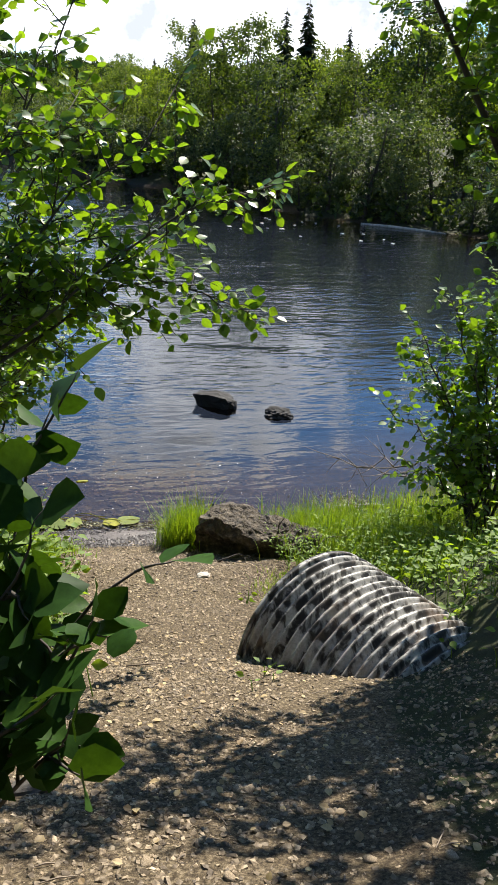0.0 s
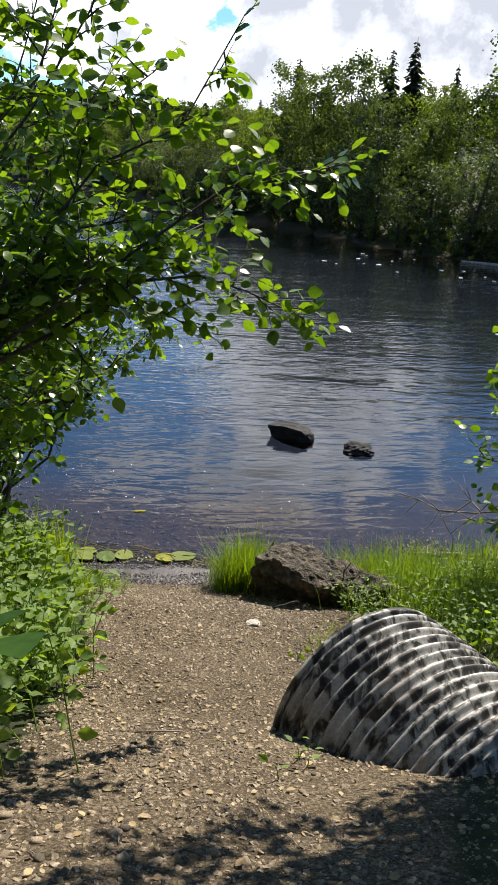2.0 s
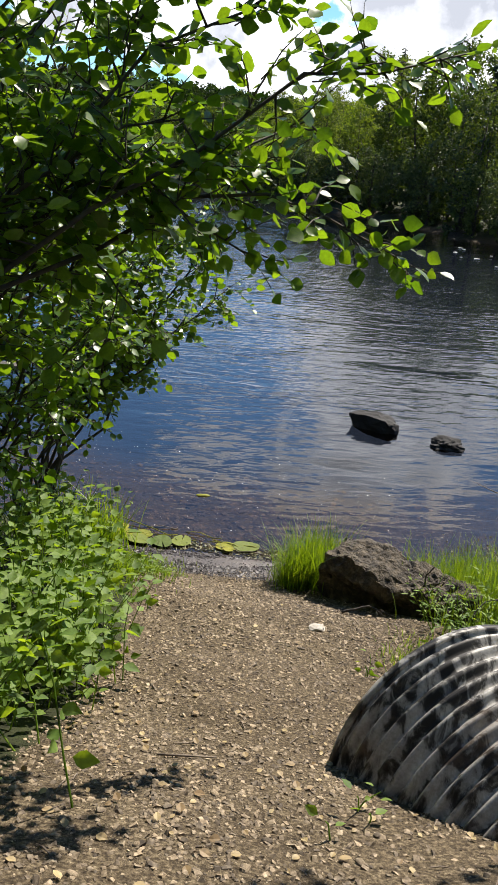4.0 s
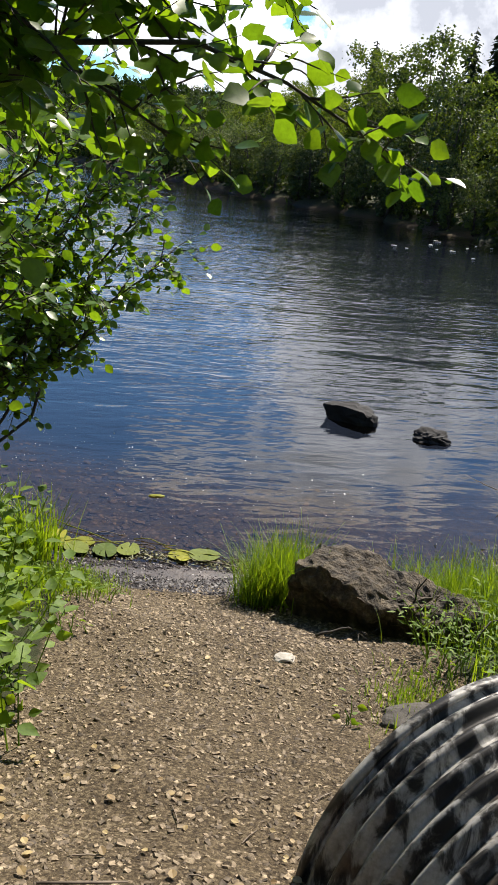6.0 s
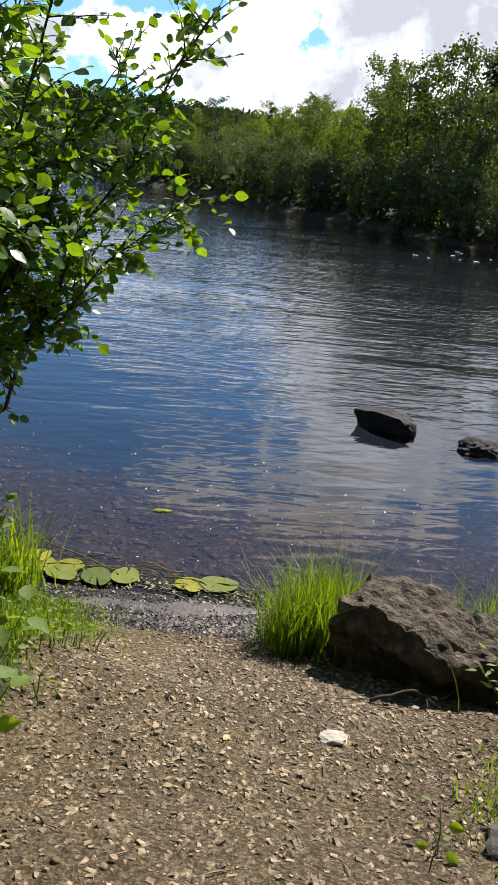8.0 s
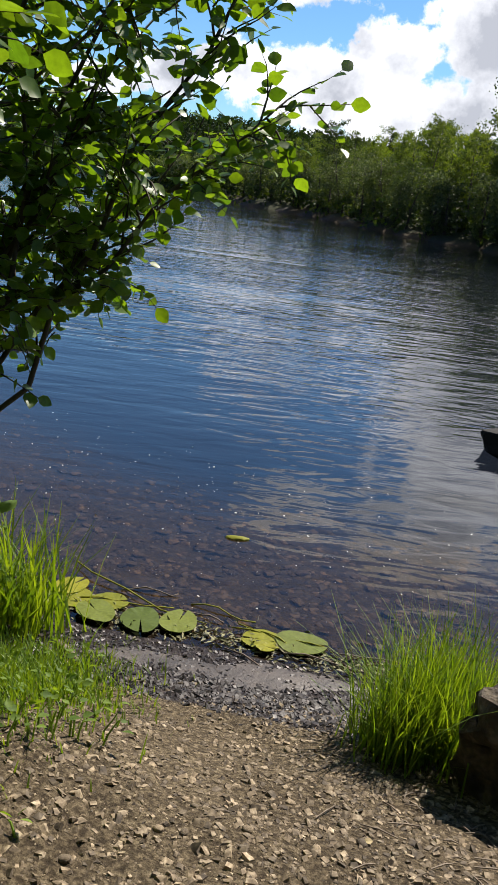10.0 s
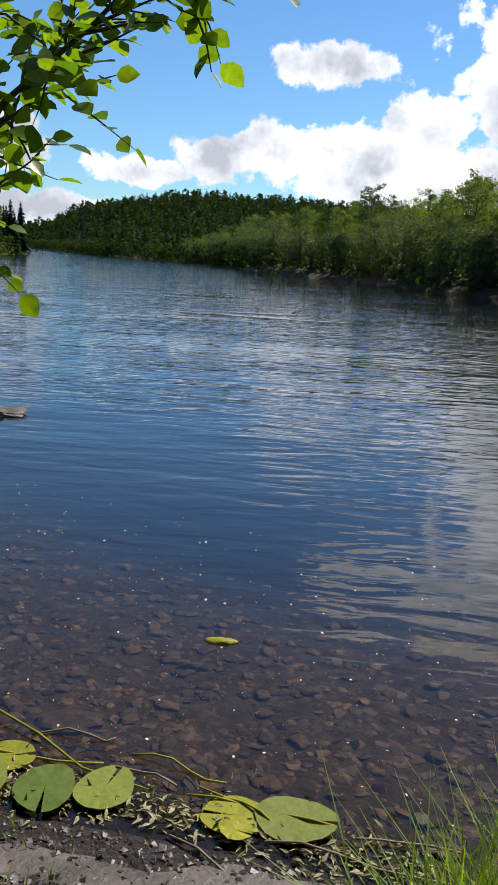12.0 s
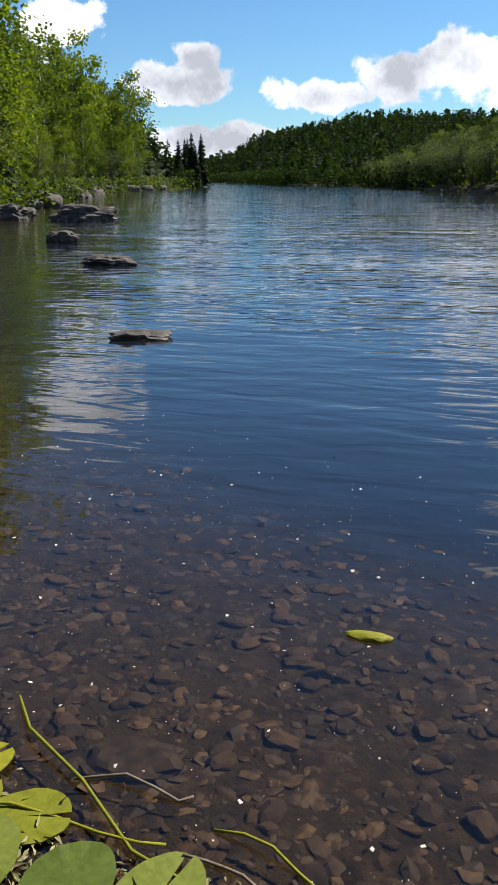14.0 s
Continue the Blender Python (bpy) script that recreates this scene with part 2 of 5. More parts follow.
M_CLOD = stone_material("mud_clod", [(0.3, (0.009, 0.0065, 0.006)), (0.6, (0.024, 0.017, 0.015)), (0.85, (0.06, 0.044, 0.038))], 30, 0.6, 0.006)
M_MUD = plain("wet_mud", [(0.3, (0.028, 0.022, 0.018)), (0.6, (0.07, 0.056, 0.046)), (0.8, (0.12, 0.1, 0.084))], 7, rough=0.5, bump_d=0.01, bump_scale=40)


def ground_material():
    """Trodden grit on the path, dark wet mud at the water's edge, humus under the bushes, silt on the bed; told apart by height and place."""
    m, t, b = material("ground")
    grit, f1 = noise_ramp(t, 55, [(0.3, (0.02, 0.014, 0.009)), (0.46, (0.062, 0.047, 0.029)), (0.6, (0.165, 0.132, 0.085)), (0.76, (0.36, 0.3, 0.21))], 7, 0.7)
    patch, f2 = noise_ramp(t, 1.7, [(0.3, (0.72, 0.68, 0.64)), (0.7, (1.18, 1.16, 1.12))], 5)
    grit = mixed(t, 1.0, grit, patch, "MULTIPLY")
    humus, f3 = noise_ramp(t, 9, [(0.3, (0.014, 0.015, 0.007)), (0.55, (0.03, 0.036, 0.013)), (0.75, (0.045, 0.065, 0.018))], 8, 0.7)
    mud, f4 = noise_ramp(t, 20, [(0.3, (0.014, 0.011, 0.01)), (0.55, (0.028, 0.021, 0.02)), (0.8, (0.075, 0.062, 0.056))], 8, 0.7)
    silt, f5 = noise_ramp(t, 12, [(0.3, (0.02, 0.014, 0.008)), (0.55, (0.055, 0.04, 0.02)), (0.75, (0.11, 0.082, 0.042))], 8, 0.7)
    at = t.nodes.new("ShaderNodeVertexColor")
    at.layer_name = "zones"
    sp = t.nodes.new("ShaderNodeSeparateColor")
    t.links.new(at.outputs[0], sp.inputs[0])
    ragged, fr_ = noise_ramp(t, 6, [(0.35, (0, 0, 0)), (0.65, (1, 1, 1))], 6)

    def edge(sock):
        a = t.nodes.new("ShaderNodeMath"); a.operation = "MULTIPLY_ADD"
        a.inputs[1].default_value = 1.0
        s = t.nodes.new("ShaderNodeMath"); s.operation = "MULTIPLY_ADD"
        s.inputs[1].default_value, s.inputs[2].default_value = 0.7, -0.35
        t.links.new(fr_, s.inputs[0]); t.links.new(sock, a.inputs[0]); t.links.new(s.outputs[0], a.inputs[2])
        r = t.nodes.new("ShaderNodeMapRange")
        r.inputs[1].default_value, r.inputs[2].default_value = 0.4, 0.6
        t.links.new(a.outputs[0], r.inputs[0])
        return r.outputs[0]
    col = mixed(t, edge(sp.outputs[0]), humus, grit)      # red: trodden path
    col = mixed(t, edge(sp.outputs[1]), col, mud)         # green: wet margin
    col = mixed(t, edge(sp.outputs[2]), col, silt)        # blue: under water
    deep_dimming, f6 = noise_ramp(t, 3, [(0.3, (0.006, 0.016, 0.05)), (0.7, (0.01, 0.024, 0.07))], 4)
    col = mixed(t, at.outputs["Alpha"], col, deep_dimming)        # alpha: blue-black bed tint imitating light absorbed and scattered by deep water
    t.links.new(col, b.inputs["Base Color"])
    rr = t.nodes.new("ShaderNodeMapRange")
    rr.inputs[3].default_value, rr.inputs[4].default_value = 0.9, 0.4
    t.links.new(edge(sp.outputs[1]), rr.inputs[0]); t.links.new(rr.outputs[0], b.inputs["Roughness"])
    b.inputs["Specular IOR Level"].default_value = 0.2
    bump(t, b, f1, 0.9, 0.02)
    return m


def water_material():
    m, t, b = material("lake_water")
    c = t.nodes.new("ShaderNodeTexCoord")

    def waves(scale, stretch, rot, detail, dist):
        mp = t.nodes.new("ShaderNodeMapping")
        mp.vector_type = "TEXTURE"
        mp.inputs["Scale"].default_value, mp.inputs["Rotation"].default_value = [1 / q for q in stretch], (0, 0, radians(rot))
        n = t.nodes.new("ShaderNodeTexNoise")
        n.inputs["Scale"].default_value, n.inputs["Detail"].default_value = scale, detail
        n.inputs["Roughness"].default_value, n.inputs["Distortion"].default_value = 0.45, dist
        t.links.new(c.outputs["Object"], mp.inputs[0]); t.links.new(mp.outputs[0], n.inputs["Vector"])
        return n.outputs["Fac"]
    small = waves(1.0, (1.9, 5.4, 1), 20, 2.0, 0.4)
    large = waves(1.0, (0.4, 1.1, 1), 12, 1.0, 0.3)
    calm = waves(0.16, (1, 2.2, 1), 20, 2.0, 0.0)
    r = t.nodes.new("ShaderNodeMapRange")
    r.inputs[1].default_value, r.inputs[2].default_value, r.inputs[3].default_value, r.inputs[4].default_value = 0.35, 0.62, 0.35, 1.0
    t.links.new(calm, r.inputs[0])
    mul = t.nodes.new("ShaderNodeMath"); mul.operation = "MULTIPLY"
    t.links.new(small, mul.inputs[0]); t.links.new(r.outputs[0], mul.inputs[1])
    add = t.nodes.new("ShaderNodeMath"); add.operation = "MULTIPLY_ADD"
    add.inputs[1].default_value = 1.0
    t.links.new(large, add.inputs[0]); t.links.new(mul.outputs[0], add.inputs[2])
    # calm in the lee of the near shore
    xyz = t.nodes.new("ShaderNodeSeparateXYZ")
    t.links.new(c.outputs["Object"], xyz.inputs[0])
    lee = t.nodes.new("ShaderNodeMapRange")
    lee.inputs[1].default_value, lee.inputs[2].default_value, lee.inputs[3].default_value, lee.inputs[4].default_value = 3.5, 11.0, 0.16, 1.0
    t.links.new(xyz.outputs[1], lee.inputs[0])
    still = t.nodes.new("ShaderNodeMath"); still.operation = "MULTIPLY"
    t.links.new(add.outputs[0], still.inputs[0]); t.links.new(lee.outputs[0], still.inputs[1])
    bump(t, b, still.outputs[0], 1.0, 0.03)
    b.inputs["Base Color"].default_value = (0.17, 0.13, 0.075, 1)
    b.inputs["Transmission Weight"].default_value = 1.0
    b.inputs["IOR"].default_value = 1.43
    b.inputs["Roughness"].default_value = 0.02
    return m


def pipe_material():
    m, t, b = material("galvanised_steel")
    col, f = noise_ramp(t, 13, [(0.42, (0.012, 0.011, 0.01)), (0.47, (0.06, 0.057, 0.052)), (0.53, (0.28, 0.275, 0.26)), (0.78, (0.52, 0.51, 0.48))], 6, 0.6, stretch=(1, 1, .3), distortion=.5)
    rust, f2 = noise_ramp(t, 2.4, [(0.5, (0, 0, 0)), (0.66, (1, 1, 1))], 8, 0.7)
    spots, f3 = noise_ramp(t, 70, [(0.35, (0.8, 0.8, 0.78)), (0.65, (1.05, 1.05, 1.05))], 3)
    col = mixed(t, 1.0, col, spots, "MULTIPLY")
    k = t.nodes.new("ShaderNodeMath"); k.operation = "MULTIPLY"; k.inputs[1].default_value = 0.6
    t.links.new(rust, k.inputs[0])
    col = mixed(t, k.outputs[0], col, (0.16, 0.11, 0.075))
    t.links.new(col, b.inputs["Base Color"])
    b.inputs["Metallic"].default_value = 0.2
    b.inputs["Roughness"].default_value = 0.58
    bump(t, b, f3, 0.25, 0.002)
    return m


M_GROUND, M_WATER, M_PIPE = ground_material(), water_material(), pipe_material()


# ---- mesh helpers ----
def mesh_of(name, verts, faces, mat, smooth=False):
    me = bpy.data.meshes.new(name)
    me.from_pydata([tuple(v) for v in np.asarray(verts).tolist()], [], [tuple(f) for f in (faces.tolist() if isinstance(faces, np.ndarray) else faces)])
    me.materials.append(mat)
    if smooth:
        me.polygons.foreach_set("use_smooth", [True] * len(me.polygons))
    me.update()
    return me


def thing(name, loc=(0, 0, 0), label="", category="", group="", kind=""):
    ob = new(name)
    ob.empty_display_size = 0.1
    ob.location = loc
    return tagged(ob, label, category, group, kind)


def part(name, me, parent, label=""):
    """One mesh object under a thing; its mesh is in the thing's own space."""
    ob = new(name, me)
    ob.parent = parent
    return tagged(ob, label)


class Geo:
    """Gathers vertices and faces of one mesh."""
    def __init__(self):
        self.v, self.f, self.n = [], [], 0

    def add(self, v, f):
        v = np.asarray(v, float)
        self.v.append(v)
        self.f.extend([tuple(int(i) + self.n for i in q) for q in f])
        self.n += len(v)

    def many(self, v, f):
        """v: (k, n, 3) copies of one shape; f: its faces as an (m, c) array."""
        k, n = v.shape[:2]
        f = np.asarray(f)
        self.v.append(v.reshape(-1, 3))
        off = (np.arange(k) * n + self.n)[:, None, None]
        self.f.extend((f[None] + off).reshape(-1, f.shape[1]).tolist())
        self.n += k * n

    def tube(self, pts, radii, sides=6):
        pts = [Vector(p) for p in pts]
        rings = []
        for i, p in enumerate(pts):
            d = (pts[min(i + 1, len(pts) - 1)] - pts[max(i - 1, 0)]).normalized()
            a = d.orthogonal().normalized()
            if i and rings:
                a = (prev_a - d * prev_a.dot(d)).normalized()
            prev_a = a
            b = d.cross(a)
            rings.append([p + (a * math.cos(2 * math.pi * k / sides) + b * math.sin(2 * math.pi * k / sides)) * radii[i] for k in range(sides)])
        v = [x for r in rings for x in r] + [pts[0], pts[-1]]
        f = []
        for i in range(len(rings) - 1):
            for k in range(sides):
                f.append((i * sides + k, i * sides + (k + 1) % sides, (i + 1) * sides + (k + 1) % sides, (i + 1) * sides + k))
        s, e_ = len(v) - 2, len(v) - 1
        for k in range(sides):
            f.append((s, (k + 1) % sides, k))
            f.append((e_, (len(rings) - 1) * sides + k, (len(rings) - 1) * sides + (k + 1) % sides))
        self.add([tuple(x) for x in v], f)

    def mesh(self, name, mat, smooth=False):
        return mesh_of(name, np.concatenate(self.v), self.f, mat, smooth)


def unit(a):
    return a / np.maximum(np.linalg.norm(a, axis=-1, keepdims=True), 1e-9)


LEAF_ROUND = (np.array([(0, 0, 0), (-.3, .22, .05), (-.38, .52, .06), (-.2, .82, .02), (0, 1, -.06), (.2, .82, .02), (.38, .52, .06), (.3, .22, .05), (0, .5, 0)], float),
              np.array([(0, 8, 1), (1, 8, 2), (2, 8, 3), (3, 8, 4), (4, 8, 5), (5, 8, 6), (6, 8, 7), (7, 8, 0)]))
LEAF_POINT = (np.array([(0, 0, 0), (-.24, .2, .05), (-.33, .42, .07), (-.17, .74, .02), (0, 1, -.1), (.17, .74, .02), (.33, .42, .07), (.24, .2, .05), (0, .5, -.02)], float), LEAF_ROUND[1])
LEAF_NARROW = (np.array([(0, 0, 0), (-.15, .35, .04), (0, 1, -.08), (.15, .35, .04), (0, .45, 0)], float),
               np.array([(0, 4, 1), (1, 4, 2), (2, 4, 3), (3, 4, 0)]))
LEAF_CARD = (np.array([(-.35, 0, 0), (.3, .05, .1), (.42, .8, -.05), (-.25, 1, .08)], float), np.array([(0, 1, 2, 3)]))


def leaves(geo, at, way, size, rng, shape=LEAF_ROUND, flat=0.6):
    """Leaves at points (k, 3) that grow along way; flat: how far their faces turn up."""
    at, way = np.asarray(at, float), unit(np.asarray(way, float))
    k = len(at)
    up = unit(rng.normal(size=(k, 3)) * (1 - flat) + np.array([0, 0, 1.0]) * flat)
    side = unit(np.cross(way, up))
    up = np.cross(side, way)
    size = np.asarray(size)[:, None, None] if np.ndim(size) else np.full((k, 1, 1), size)
    s = shape[0][None] * size
    v = at[:, None] + s[..., 0:1] * side[:, None] + s[..., 1:2] * way[:, None] + s[..., 2:3] * up[:, None]
    geo.many(v, shape[1])


def lump(rng, sub=2, rough=0.25, scale=(1, 1, 1), freq=1.3, flat_bottom=0.0, seed=0.0):
    """An irregular stone as a bmesh-built mesh: arrays of vertices and faces."""
    bm = bmesh.new()
    bmesh.ops.create_icosphere(bm, subdivisions=sub, radius=1)
    for v in bm.verts:
        p = v.co.copy()
        n1 = noise.noise(p * freq + Vector((seed, seed * 1.7, 0)))
        n2 = noise.noise(p * freq * 2.7 + Vector((seed * 2.1, 3, seed)))
        n3 = noise.noise(p * freq * 6.5 + Vector((seed, 1, seed * 3)))
        q = Vector([max(-0.72, min(0.72, c)) / 0.72 for c in p])
        v.co = (p * 0.55 + q * 0.45) * (1 + rough * (n1 + 0.5 * n2 + 0.25 * n3))
        v.co = Vector((v.co.x * scale[0], v.co.y * scale[1], v.co.z * scale[2]))
        if flat_bottom and v.co.z < -flat_bottom:
            v.co.z = -flat_bottom
    vs = np.array([v.co[:] for v in bm.verts])
    fs = [tuple(x.index for x in f.verts) for f in bm.faces]
    bm.free()
    return vs, fs


# ---- the lie of the land ----
SHORE = [(-1.9, 2.62), (-1.4, 2.72), (-.9, 2.86), (-.5, 2.95), (-.2, 3.0), (.3, 3.05), (1.0, 3.2), (1.6, 3.45), (2.2, 3.8), (2.7, 4.4), (3.4, 5.0), (5, 5.2), (9, 6), (16, 9), (21, 16),
         (19, 24), (13.5, 30), (9, 33), (7.5, 34.3), (4, 35.6), (0, 38.5), (-2.9, 42), (-6.5, 46.2), (-10, 48.5), (-13.5, 52), (-19.4, 59), (-27, 65), (-36, 76), (-46, 90), (-61, 104),
         (-87, 120), (-130, 160), (-196, 226), (-215, 235), (-205, 205), (-150, 165), (-110, 125), (-78, 88), (-68, 64), (-52, 46), (-38, 32), (-28, 21.5), (-18, 11.5), (-10, 5.6), (-6, 3.6), (-3.6, 2.75)]
PATH_D = [0, .25, .5, .8, 1.6, 2.45, 2.85, 3.8, 5.1, 8.2, 11, 30, 400]
PATH_Z = [0, .03, .1, .17, .46, .62, .78, 1.07, 1.65, 2.98, 3.9, 6.0, 9.0]


def shore_distance(x, y):
    """Metres from the waterline: positive on land, negative in the lake."""
    x, y = np.asarray(x, float), np.asarray(y, float)
    best, inside = np.full(x.shape, 1e9), np.zeros(x.shape, bool)
    pts = SHORE + SHORE[:1]
    for (ax, ay), (bx, by) in zip(pts, pts[1:]):
        dx, dy = bx - ax, by - ay
        k = np.clip(((x - ax) * dx + (y - ay) * dy) / (dx * dx + dy * dy), 0, 1)
        best = np.minimum(best, np.hypot(x - ax - k * dx, y - ay - k * dy))
        cross = (ay > y) != (by > y)
        xi = ax + (y - ay) * dx / (dy if abs(dy) > 1e-9 else 1e-9)
        inside ^= cross & (x < xi)
    return np.where(inside, -best, best)


def step(a, b, v):
    k = np.clip((v - a) / (b - a), 0, 1)
    return k * k * (3 - 2 * k)


def wobble(x, y, s, seed=0):
    return (np.sin(x * 1.7 * s + seed + 1.3 * np.sin(y * 1.1 * s + seed)) + np.sin(y * 2.3 * s + 2 * seed + 1.1 * np.sin(x * 1.9 * s)) + np.sin((x + y) * 3.1 * s + 3 * seed)) / 3


RIDGE = [(60, 190, 5), (-35, 240, 7), (-75, 240, 9), (-95, 232, 10), (-123, 218, 11), (-140, 222, 10), (-172, 246, 8.5), (-188, 255, 6), (-215, 285, 1.5)]
LEFT_RIDGE = [(-105, 116, 2.5), (-108, 111, 6.5), (-113, 105, 9.5), (-122, 97, 12.5), (-140, 70, 14)]


def ridge(x, y, crest, wide):
    """Height of a long hill whose crest runs through the given points."""
    best, top = np.full(x.shape, 1e9), np.zeros(x.shape)
    for (ax, ay, az_), (bx, by, bz) in zip(crest, crest[1:]):
        dx, dy = bx - ax, by - ay
        k = np.clip(((x - ax) * dx + (y - ay) * dy) / (dx * dx + dy * dy), 0, 1)
        q = np.hypot(x - ax - k * dx, y - ay - k * dy)
        top = np.where(q < best, az_ + (bz - az_) * k, top)
        best = np.minimum(best, q)
    return top * np.exp(-(best / wide) ** 2)


def height(x, y):
    x, y = np.asarray(x, float), np.asarray(y, float)
    d = shore_distance(x, y)
    near = 1 - step(14, 26, y)
    land = np.interp(d, PATH_D, PATH_Z) * near + (1 - near) * (0.1 * np.minimum(d, 3) + 2.6 * step(3, 45, d))
    # the bank that buries the culvert, and low shoulders beside the path
    land += near * (0.55 * step(1.75, 3.1, x) * (1 - step(0.2, 1.6, y)) + 0.3 * step(-0.35, -1.6, x) * step(2.3, 1.0, y) + 0.1 * step(1.2, 2.2, x))
    # wooded hills across the lake
    for crest, wide in ((RIDGE, 62.0), (LEFT_RIDGE, 15.0)):
        land += ridge(x, y, crest, wide) * step(0, 12, d)
    land += 3.5 * np.exp(-(((x - 15) / 40) ** 2 + ((y - 85) / 28) ** 2))
    bed = -np.interp(-d, [0, .4, 1.5, 4, 10, 40], [0, .04, .25, 1.1, 2.6, 4])
    fine = np.where(np.hypot(x, y) < 20, 1.0, 0.0) * step(0.1, 0.5, np.abs(d))
    return np.where(d > 0, land, bed) + fine * (0.018 * wobble(x, y, 1.9, 1) + 0.008 * wobble(x, y, 6.1, 4))


def h1(x, y):
    return float(height(np.array([x]), np.array([y]))[0])


def axis(lo, hi, fine_lo, fine_hi, s, coarse=0, grow=1.16):
    a = list(np.arange(fine_lo, fine_hi, s))
    k, p = s, a[-1]
    while p < hi:
        k = min(k * grow, 2.6) if p < 250 else k * grow
        p += k; a.append(p)
    k, p = s, a[0]
    while p > lo:
        k = min(k * grow, 2.6) if p > -240 and coarse > 240 else k * grow
        p -= k; a.insert(0, p)
    return np.array(a)


gx, gy = axis(-700, 700, -3.2, 4.0, 0.05, 250), axis(-400, 900, -6.5, 5.2, 0.05)
GX, GY = np.meshgrid(gx, gy, indexing="ij")
GZ = height(GX, GY)
nx, ny = GX.shape
idx = np.arange(nx * ny).reshape(nx, ny)
quads = np.stack([idx[:-1, :-1], idx[1:, :-1], idx[1:, 1:], idx[:-1, 1:]], -1).reshape(-1, 4)
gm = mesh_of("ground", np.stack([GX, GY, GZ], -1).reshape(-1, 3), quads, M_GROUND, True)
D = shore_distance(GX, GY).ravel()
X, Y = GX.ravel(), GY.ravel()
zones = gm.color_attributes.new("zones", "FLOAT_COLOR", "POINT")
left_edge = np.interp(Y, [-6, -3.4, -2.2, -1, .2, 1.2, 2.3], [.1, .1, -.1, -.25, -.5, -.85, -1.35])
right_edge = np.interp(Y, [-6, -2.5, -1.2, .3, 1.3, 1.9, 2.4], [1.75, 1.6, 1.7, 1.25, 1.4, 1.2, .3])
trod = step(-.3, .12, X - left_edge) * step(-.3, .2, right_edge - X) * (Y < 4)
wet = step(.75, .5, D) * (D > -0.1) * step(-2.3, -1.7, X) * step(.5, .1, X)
# alpha grows away from shore: how far the painted loss of light goes
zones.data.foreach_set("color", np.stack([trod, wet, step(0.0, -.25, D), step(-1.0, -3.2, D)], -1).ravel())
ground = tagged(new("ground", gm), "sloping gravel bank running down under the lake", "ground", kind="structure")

wv = [(-700, -400, 0), (700, -400, 0), (700, 900, 0), (-700, 900, 0)]
water = tagged(new("water", mesh_of("water", wv, [(0, 1, 2, 3)], M_WATER)), "rippled blue lake water, clear over stones near shore", "lake", kind="structure")
water.visible_shadow = False


# ---- woody plants ----
def bend(a, b, sag, n, rng, jitter=0.03):
    """Points of a branch from a to b that bows by sag (up if positive)."""
    a, b = Vector(a), Vector(b)
    ln = (b - a).length
    pts = []
    for i in range(n + 1):
        k = i / n
        p = a.lerp(b, k) + Vector((0, 0, sag * 4 * k * (1 - k)))
        if 0 < i < n:
            p += Vector(rng.normal(size=3)) * jitter * ln
        pts.append(p)
    return pts


def leafy_twig(wood, at, way, rng, p0, d, ln, r, leaf, gap):
    """A twig from p0 along d with leaves set alternately; notes leaves into at and way."""
    d = d.normalized()
    n = 4
    pts = [p0]
    dd = d.copy()
    for i in range(n):
        dd = (dd + Vector(rng.normal(size=3)) * 0.16 + Vector((0, 0, -0.04))).normalized()
        pts.append(pts[-1] + dd * ln / n)
    wood.tube(pts, [r * (1 - 0.75 * i / n) for i in range(n + 1)], 4)
    side = 1
    k = max(2, int(ln / gap))
    for j in range(k + 1):
        f = (j + 0.6) / (k + 0.6) * n
        i = min(int(f), n - 1)
        q = pts[i].lerp(pts[i + 1], min(f - i, 1))
        t = (pts[i + 1] - pts[i]).normalized()
        s = t.cross(Vector((0, 0, 1)))
        s = s.normalized() if s.length > 1e-3 else Vector((1, 0, 0))
        w = t * (0.5 if j < k else 1.6) + s * side * 0.9 + Vector((0, 0, rng.uniform(-0.55, 0.15))) + Vector(rng.normal(size=3)) * 0.25
        at.append(q[:]); way.append(w[:])
        side = -side


